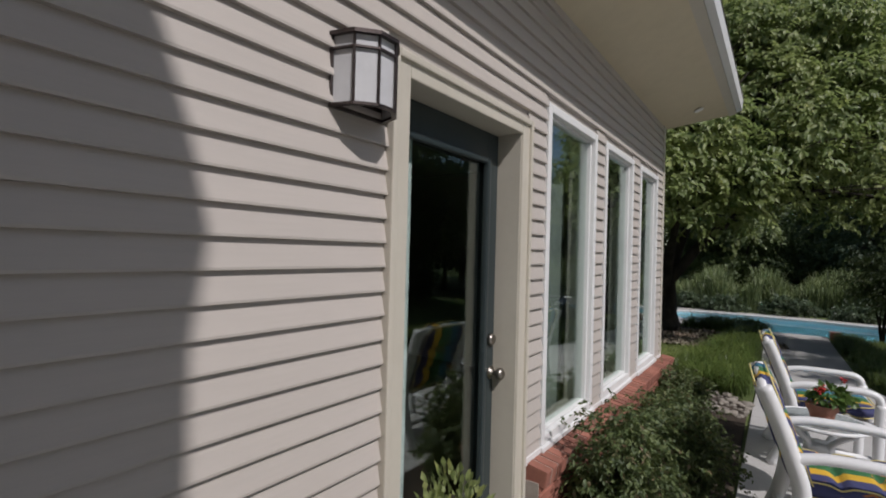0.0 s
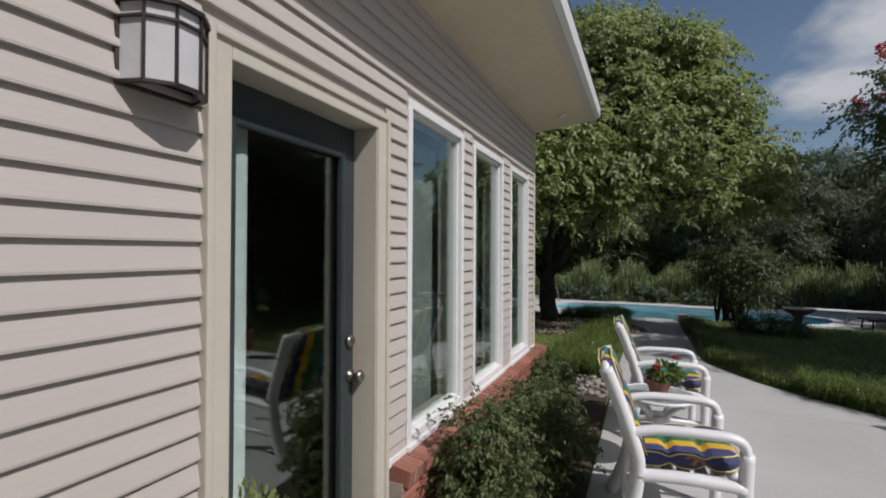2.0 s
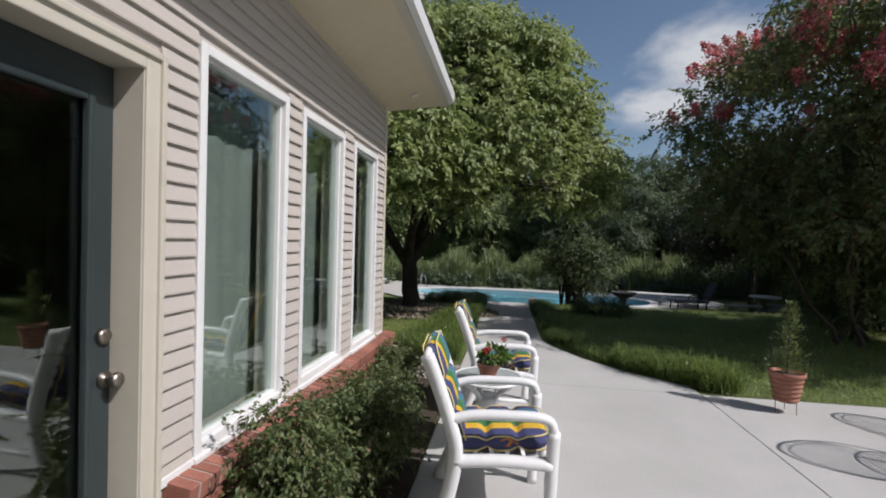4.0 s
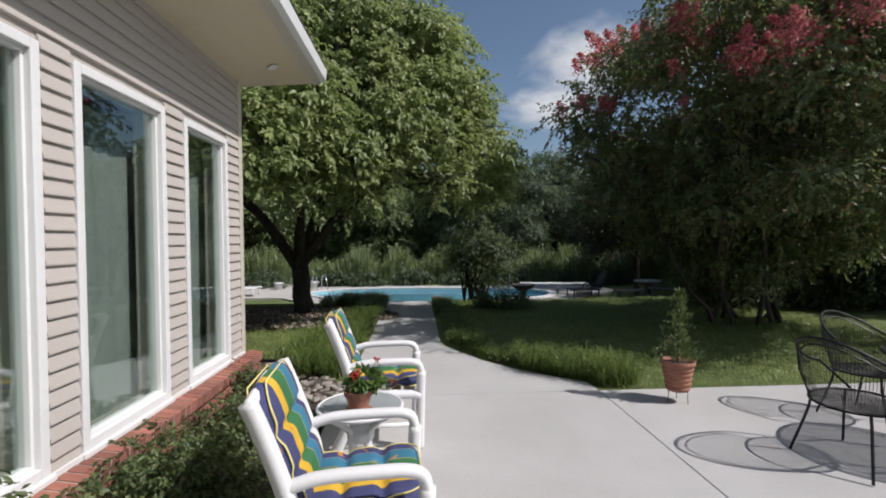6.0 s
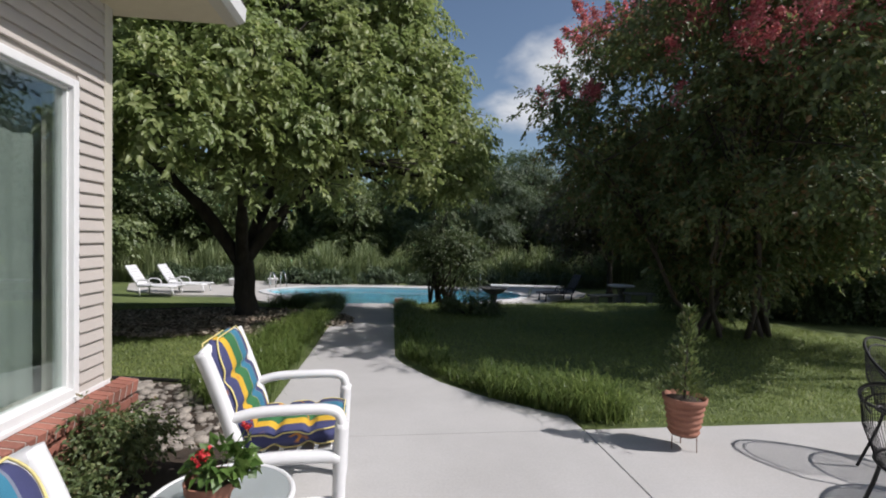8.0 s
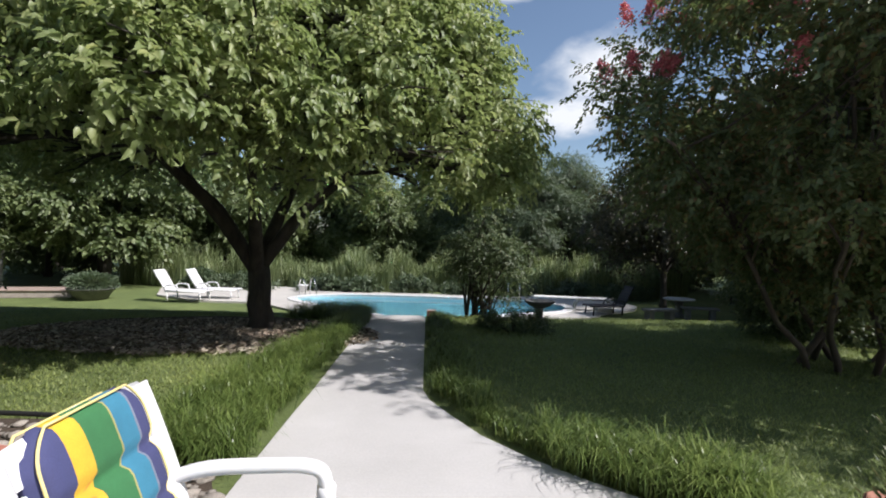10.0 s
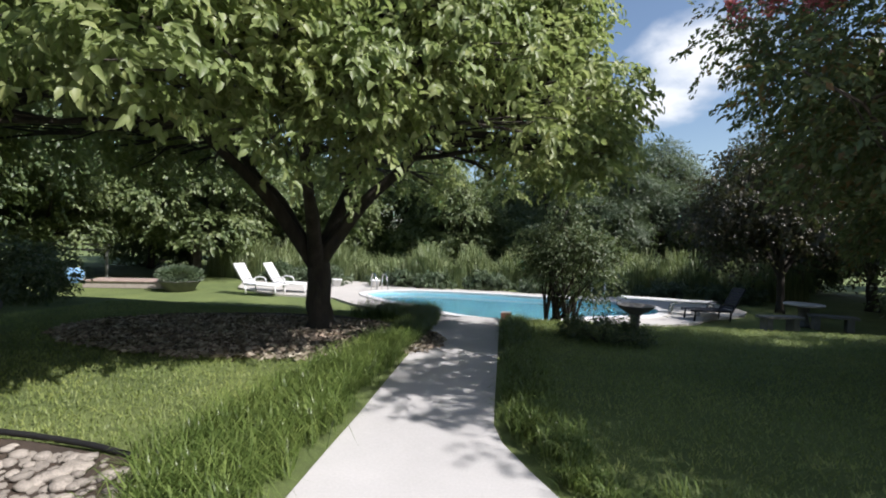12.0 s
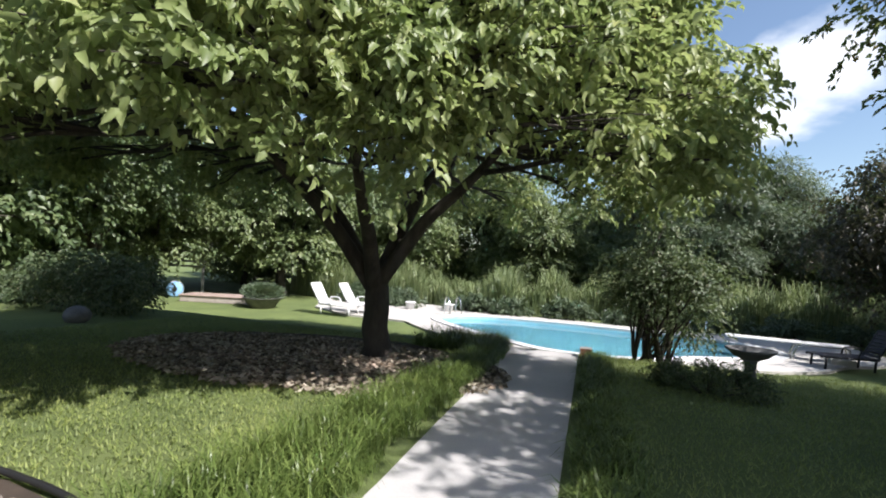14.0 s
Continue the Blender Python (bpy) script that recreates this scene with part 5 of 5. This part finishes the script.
lg = lounger("sun_lounger", "dark slatted sun lounger with a steep raised back", SLATCUSH, IRON, 62)
lg.matrix_basis = pose(9.35, 19.3, DECK_Z, 0, 0, 188)


def pool_ladder(m, label):
    ld = thing("pool_ladder", label, "pool ladder", "ladders of the pool", at=m)
    for yv in (-0.26, 0.26):
        part("rail", Shape().tube(spline([(-0.35, yv, 0.0), (-0.30, yv, 0.55), (-0.12, yv, 0.75), (0.12, yv, 0.62), (0.26, yv, 0.2), (0.28, yv, -0.6)], 5), 0.024, 8), CHROME, ld, smooth=True)
    for z in (-0.2, -0.5):
        part("tread", Shape().box((0.24, -0.26, z - 0.012), (0.32, 0.26, z + 0.012), bevel=0.005), RESIN, ld)


pool_ladder(pose(6.06, 19.42 + 3.6, DECK_Z, 0, 0, -100), "bright steel pool ladder rails")
pool_ladder(pose(-3.2, 23.1, DECK_Z, 0, 0, -50), "bright steel pool ladder rails")
for x, yv in ((-5.48, 23.95), (-3.75, 24.31)):
    bk = thing("white_tub", "small white planter tub on the pool deck", "tub", "tubs on the pool deck", at=pose(x, yv, DECK_Z))
    part("bowl", Shape().lathe([(0.16, 0.0), (0.22, 0.3), (0.25, 0.31), (0.25, 0.34), (0.2, 0.34), (0.16, 0.1), (0.001, 0.1)], 20), RESIN, bk, smooth=True)

db = thing("diving_board", "white diving board on a low pale stand", "diving board", at=pose(9.24, 19.97, DECK_Z, 0, 0, 170))
part("board", Shape().box((0, -0.25, 0.46), (3.0, 0.25, 0.51), bevel=0.02), WHITE, db)
part("fulcrum", Shape().tube([(1.2, -0.22, 0.44), (1.2, 0.22, 0.44)], 0.04, 10), CHROME, db)
for yv in (-0.22, 0.22):
    part("stand_rail", Shape().tube(spline([(0.05, yv, 0.0), (0.1, yv, 0.42), (0.4, yv, 0.45), (1.2, yv, 0.40), (1.35, yv, 0.0)], 4), 0.028, 8), CHROME, db, smooth=True)
part("foot_block", Shape().box((-0.05, -0.32, 0.0), (0.5, 0.32, 0.16), bevel=0.02), DECK, db)

bb_ = thing("bird_bath", "dark stone bird bath on a short pedestal", "bird bath", at=pose(4.55, 12.36, ground_z(4.55, 12.36) - 0.02))
part("pedestal", Shape().lathe([(0.17, 0.0), (0.17, 0.05), (0.10, 0.09), (0.075, 0.25), (0.09, 0.38), (0.13, 0.42)], 20), GREY, bb_, smooth=True)
part("bowl", Shape().lathe([(0.10, 0.41), (0.22, 0.46), (0.33, 0.55), (0.345, 0.575), (0.32, 0.575), (0.20, 0.50), (0.001, 0.48)], 28), GREY, bb_, smooth=True)

for x, yv, turn in ((10.2, 18.0, 10), (12.0, 18.6, -20)):
    bn = thing("stone_bench", "low grey stone bench on the pool terrace", "bench", "benches on the terrace", at=pose(x, yv, -0.95, 0, 0, turn))
    part("seat", Shape().box((-0.6, -0.2, 0.38), (0.6, 0.2, 0.46), bevel=0.02), GREY, bn)
    for sx in (-0.4, 0.4):
        part("leg", Shape().box((sx - 0.09, -0.16, 0.0), (sx + 0.09, 0.16, 0.385), bevel=0.02), GREY, bn)
tt = thing("terrace_table", "round pale stone table on a thick pedestal", "table", at=pose(11.55, 19.2, -0.95) @ Matrix.Diagonal((0.82, 0.82, 0.95, 1)))
part("tabletop", Shape().lathe([(0.05, 0.66), (0.60, 0.68), (0.66, 0.70), (0.66, 0.74), (0.62, 0.755), (0.001, 0.755)], 32), DECK, tt, smooth=True)
part("pedestal", Shape().lathe([(0.30, 0.0), (0.30, 0.06), (0.18, 0.14), (0.15, 0.45), (0.24, 0.665)], 20), GREY, tt, smooth=True)

pl = thing("planter_bowl", "wide dark planter with a spreading shrub", "planter", at=pose(-10.87, 20.6, -0.95))
part("bowl", Shape().lathe([(0.5, 0.0), (0.75, 0.38), (0.82, 0.42), (0.74, 0.42), (0.5, 0.3), (0.001, 0.3)], 28), GREY, pl, smooth=True)
u = unit(RNG.normal(size=(1800, 3)) + (0, 0, 0.4))
part("foliage", leaf_mesh("foliage", np.array((0, 0, 0.62)) + u * (0.95, 0.8, 0.36) * RNG.uniform(0.4, 1, (1800, 1)), u, 0.13, 0.05, 0.2, 0.1), PINE, pl)
wl = thing("low_brick_wall", "low pale brick terrace wall beside the pool", "wall", at=pose(-13.47, 21.14, -0.97, 0, 0, 15))
part("body", Shape().box((-1.6, -0.6, 0), (1.5, 0.6, 0.26), bevel=0.02), MORTAR, wl)
part("cap", Shape().box((-1.65, -0.65, 0.262), (1.55, 0.65, 0.31), bevel=0.015), PAVER, wl, "pinkish paved top")
# unidentified light blue round object, built as a disc with rim and hub
rl = thing("hose_reel", "light blue round object among the trees", "hose reel", at=pose(-16.35, 21.23, -0.97, 90, 0, 35) @ Matrix.Diagonal((0.72, 0.72, 0.72, 1)))
part("disc", Shape().lathe([(0.08, -0.03), (0.46, -0.03), (0.5, 0.0), (0.46, 0.03), (0.08, 0.03)], 28, (0, 0.52, 0)), BLUE, rl, smooth=True)
part("rim", Shape().tube([(0.5 * math.cos(a), 0.52 + 0.5 * math.sin(a), -0.22) for a in (2 * math.pi * k / 32 for k in range(32))], 0.025, 6, True), WHITE, rl)
part("hub", Shape().lathe([(0.16, -0.26), (0.16, 0.05)], 16, (0, 0.52, 0)), HOSE, rl)
fr_ = thing("pergola", "weathered open timber pergola among the trees", "pergola", at=pose(-17.12, 21.96, -0.97, 0, 0, 20))
for x in (-1.3, 1.3):
    part("post", Shape().box((x - 0.05, -0.05, 0), (x + 0.05, 0.05, 1.75), bevel=0.01), GREY, fr_)
for z in (1.45, 1.7):
    part("beam", Shape().box((-1.4, -0.04, z - 0.05), (1.4, 0.04, z + 0.05), bevel=0.01), GREY, fr_)
bo = thing("boulder", "rounded grey boulder in the shaded lawn", "boulder", at=pose(-7.7, 11.01, ground_z(-7.7, 11.01)))
bm = bmesh.new()
bmesh.ops.create_icosphere(bm, subdivisions=3, radius=0.24)
for v in bm.verts:
    v.co *= 1 + 0.18 * noise.noise(v.co * 3)
    v.co.z = max(-0.05, v.co.z * 0.8 + 0.12)
me = bpy.data.meshes.new("stone")
bm.to_mesh(me)
bm.free()
part("stone", me, GREY, bo)

# brick piers at the head of the steps
for x, yv in ((0.6, 13.47), (2.19, 13.36)):
    pr = thing("brick_pier", "low red brick pier beside the path end", "pier", "piers at the steps", at=pose(x, yv, ground_z(x, yv) - 0.03))
    part("core", Shape().box((-0.105, -0.105, 0), (0.105, 0.105, 0.196)), MORTAR, pr)
    for lay in range(3):
        for q in range(2):
            a, b2 = (-0.11, 0.0) if q == 0 else (0.004, 0.114)
            bx = ((-0.114, a, 0.004 + 0.066 * lay), (0.114, b2 - 0.004, 0.062 + 0.066 * lay)) if lay % 2 else ((a, -0.114, 0.004 + 0.066 * lay), (b2 - 0.004, 0.114, 0.062 + 0.066 * lay))
            part("brick", Shape().box(*bx, bevel=0.004), BRICK, pr)

# black edging between the stones and the lawn
structure("bed_edging", Shape().tube([(x, yv, 0.03 + 0.012 * math.sin(x * 3)) for x, yv, z in spline([(-3.37, 6.18, 0), (-1.15, 6.23, 0), (-0.38, 6.14, 0), (0.19, 5.91, 0), (0.58, 5.5, 0)], 7)], 0.022, 8), HOSE, "black plastic edging between stones and lawn", "edging", True)


# ---- grass ----
def right_edge(y):
    return float(np.interp(y, [p[0] for p in RIGHT], [p[1] for p in RIGHT])) if y > 4.9 else 99.0


def in_mulch(x, y):
    return ((x + 1.9) / 2.8) ** 2 + ((y - 10.75) / 1.8) ** 2 < 1


def lawn_points(x0, x1, y0, y1, n, ok):
    p = np.stack([RNG.uniform(x0, x1, n), RNG.uniform(y0, y1, n)], 1)
    return lift([q for q in p if ok(*q)])


pl_ = lawn_points(-7, 0.7, 6.2, 13.3, 60000, lambda x, y: not in_mulch(x, y) and x < np.interp(y, [6.1, 8.6, 13.1], [0.1, 0.5, 0.68]) and y > 6.2 - 0.35 * max(0.0, x + 0.3))
pr_ = lawn_points(2.2, 10, 4.7, 13.7, 75000, lambda x, y: y > 4.72 and x > (right_edge(y) if y > 4.95 else 3.6) + 0.1)
lawn = np.concatenate([pl_, pr_])
tagged(part("lawn_grass", blades("lawn_grass", lawn, 0.036, 0.011, 1.3), LAWN), "short mown green lawn grass", "grass", kind="stuff")


def strap_border(name, pts, label, height):
    c = np.array(pts)
    k = 34
    a = np.repeat(c, k, 0) + RNG.normal(size=(len(c) * k, 2)) * 0.045
    return tagged(part(name, blades(name, lift(a), height * RNG.uniform(0.6, 1.1, len(c)).repeat(k), 0.0085, 0.95, 2), LILY), label, "border grass", kind="stuff")


g = random.Random(9)
pts = []
for _ in range(520):
    y = g.uniform(5.35, 13.1)
    w_ = float(np.interp(y, [5.35, 6.0, 7.2, 9.0, 10.4, 13.1], [0.35, 0.85, 0.75, 0.55, 0.4, 0.3]))
    pts.append((0.74 - g.random() ** 1.2 * w_, y))
strap_border("border_grass", pts, "arching strappy grass along the path edge", 0.27)
pts = [(g.uniform(-1.0, 0.62), g.uniform(12.5, 13.4)) for _ in range(90)]
strap_border("border_grass", pts, "dark strappy grass beside the tree and the steps", 0.34)
for count, y0, y1, wide, height in ((230, 6.3, 13.1, 0.42, 0.18), (60, 5.0, 6.3, 0.28, 0.12)):
    pts = []
    for _ in range(count):
        y = y0 + (y1 - y0) * g.random()
        pts.append((right_edge(y) + 0.12 + g.random() * wide, y + (0.1 if y < 7 else 0)))
    strap_border("border_grass", pts, "arching strappy grass along the path edge", height)
pts = [(g.uniform(3.0, 4.05), 0.0) for _ in range(150)]
pts = [(x, 4.75 + max(0.0, (3.75 - x)) * 0.85 + g.uniform(0.08, 0.62)) for x, _ in pts]
strap_border("border_grass", pts, "clump of bright strappy grass at the patio corner", 0.27)

m = 8500
ang, rad = RNG.uniform(0, 2 * np.pi, m), RNG.uniform(0, 1, m) ** 0.5
xy = np.stack([-1.9 + 3.1 * rad * np.cos(ang), 10.4 + 1.85 * rad * np.sin(ang)], 1)
at = lift(xy) + (0, 0, 0.03)
tagged(part("leaf_litter", leaf_mesh("leaf_litter", at, RNG.normal(size=(m, 3)) * (1, 1, 0.12), 0.10, 0.06, 0.2, 0.05), DRYLEAF), "pale dry leaves scattered on the mulch", "leaf litter", kind="stuff")

# ---- stones, bricks and siding ----
bed_ob = bpy.data.objects["planting_bed"]
stone_meshes = []
for k in range(7):
    bm = bmesh.new()
    bmesh.ops.create_icosphere(bm, subdivisions=2 if k < 3 else 1, radius=1.0)
    for v in bm.verts:
        v.co *= 1 + 0.28 * noise.noise(v.co * 1.3 + Vector((k * 7, 0, 0)))
        v.co.z *= 0.55
    me = bpy.data.meshes.new("stone")
    bm.to_mesh(me)
    bm.free()
    me.polygons.foreach_set("use_smooth", [True] * len(me.polygons))
    me.materials.append(STONE)
    stone_meshes.append(me)
g = random.Random(5)
count = 0
while count < 300:
    x, y = g.uniform(-1.4, 0.84), g.uniform(4.5, 6.1)
    if y > np.interp(x, [-1.4, -0.4, 0.2, 0.6, 0.85], [6.18, 6.05, 5.85, 5.45, 5.0]):
        continue
    r = g.uniform(0.025, 0.058)
    ob = part("stone", g.choice(stone_meshes), None, bed_ob)
    ob.matrix_basis = pose(x, y, 0.01 + r * 0.25, 0, 0, g.uniform(0, 360)) @ Matrix.Diagonal((r * g.uniform(0.9, 1.5), r, r, 1))
    count += 1
grit = Shape()
for _ in range(1500):
    x, y = g.uniform(-3.4, 0.84), g.uniform(4.5, 6.1)
    if y > np.interp(x, [-1.4, -0.4, 0.2, 0.6, 0.85], [6.18, 6.05, 5.85, 5.45, 5.0]):
        continue
    r = g.uniform(0.015, 0.04)
    src = stone_meshes[5]
    mm = pose(x, y, 0.005, 0, 0, g.uniform(0, 360)) @ Matrix.Diagonal((r * 1.3, r, r, 1))
    grit.add([mm @ v.co for v in src.vertices], [tuple(p.vertices) for p in src.polygons])
tagged(part("gravel", grit, STONE), "small pale stones between the river stones", "gravel", kind="stuff")

ledge = structure("brick_ledge", Shape().box((-0.02, 1.052, -0.15), (0.092, 4.56, 0.452)).box((-0.3, 4.41, -0.15), (-0.02, 4.56, 0.452)).box((0.0, 0.004, 0.0), (0.123, 3.5, 0.083), pose(0.002, 1.056, 0.452, 0, 9, 0)), MORTAR, "red brick ledge under the windows with a sloping cap", "ledge")


def shared_box(name, lo, hi, mat, bevel):
    me = Shape().box(lo, hi, bevel=bevel).mesh(name)
    me.materials.append(mat)
    return me


def brick_mesh(L, H, D):
    """A brick face: a block with worn, chamfered front edges."""
    c = 0.004
    s = Shape().add([(0, 0, 0), (0, L, 0), (0, L, H), (0, 0, H), (D - c, 0, 0), (D - c, L, 0), (D - c, L, H), (D - c, 0, H), (D, c, c), (D, L - c, c), (D, L - c, H - c), (D, c, H - c)],
                    [(0, 1, 2, 3), (0, 4, 5, 1), (1, 5, 6, 2), (2, 6, 7, 3), (3, 7, 4, 0), (4, 8, 9, 5), (5, 9, 10, 6), (6, 10, 11, 7), (7, 11, 8, 4), (8, 11, 10, 9)])
    s.f = [f[::-1] for f in s.f]
    me = s.mesh("brick")
    me.materials.append(BRICK)
    return me


stretcher, half = brick_mesh(0.194, 0.057, 0.10), brick_mesh(0.092, 0.057, 0.10)
cap = brick_mesh(0.0605, 0.088, 0.128)
for row in range(6):
    z = 0.07 + 0.0655 * row
    y = 1.056 - (0.102 if row % 2 else 0)
    while y < 4.53:
        if y < 1.05:
            ob = part("brick", half, None, ledge)
            ob.matrix_basis = pose(0.002, 1.058, z)
        else:
            ob = part("brick", stretcher if y + 0.194 < 4.57 else half, None, ledge)
            ob.matrix_basis = pose(0.002 + g.uniform(-0.0015, 0.0015), y, z + g.uniform(-0.001, 0.001))
        y += 0.204
y = 1.056
while y < 4.52:
    ob = part("brick", cap, None, ledge)
    ob.matrix_basis = pose(0.002 + g.uniform(-0.002, 0.002), y, 0.452 + g.uniform(-0.0015, 0.0015), 0, 9, 0)
    y += 0.0745

# lap siding, board by board
bs = Shape().add([(0.001, yv, 0.0) for yv in (0, 1)] + [(0.022, yv, 0.0) for yv in (0, 1)] + [(0.0225, yv, 0.007) for yv in (0, 1)] + [(0.0045, yv, 0.084) for yv in (0, 1)] + [(0.001, yv, 0.084) for yv in (0, 1)],
                 [(0, 1, 3, 2), (2, 3, 5, 4), (4, 5, 7, 6), (6, 7, 9, 8), (8, 9, 1, 0), (0, 2, 4, 6, 8), (9, 7, 5, 3, 1)])
bme = bs.mesh("siding_board")
bme.materials.append(SIDING)
BLOCK = [(-0.060, 1.004, -1, 2.325), (1.226, 2.093, 0.53, 2.500), (2.284, 3.106, 0.53, 2.500), (3.339, 4.099, 0.53, 2.500)]
PITCH = 0.0803
for k in range(-7, 32):
    z = 0.540 + PITCH * k
    if z > 3.03:
        break
    y = -2.6
    runs = []
    for y0, y1, z0, z1 in BLOCK:
        if z0 < z + PITCH * 0.9 and z < z1 - 0.004:
            runs.append((y, y0))
            y = y1
    runs.append((y, END - 0.064))
    for a, b2 in runs:
        if k < 0 and a > 0.5:
            continue
        ob = part("siding_board", bme, None, wall_patio)
        ob.matrix_basis = pose(0, a, z) @ Matrix.Diagonal((1, b2 - a, 1, 1))
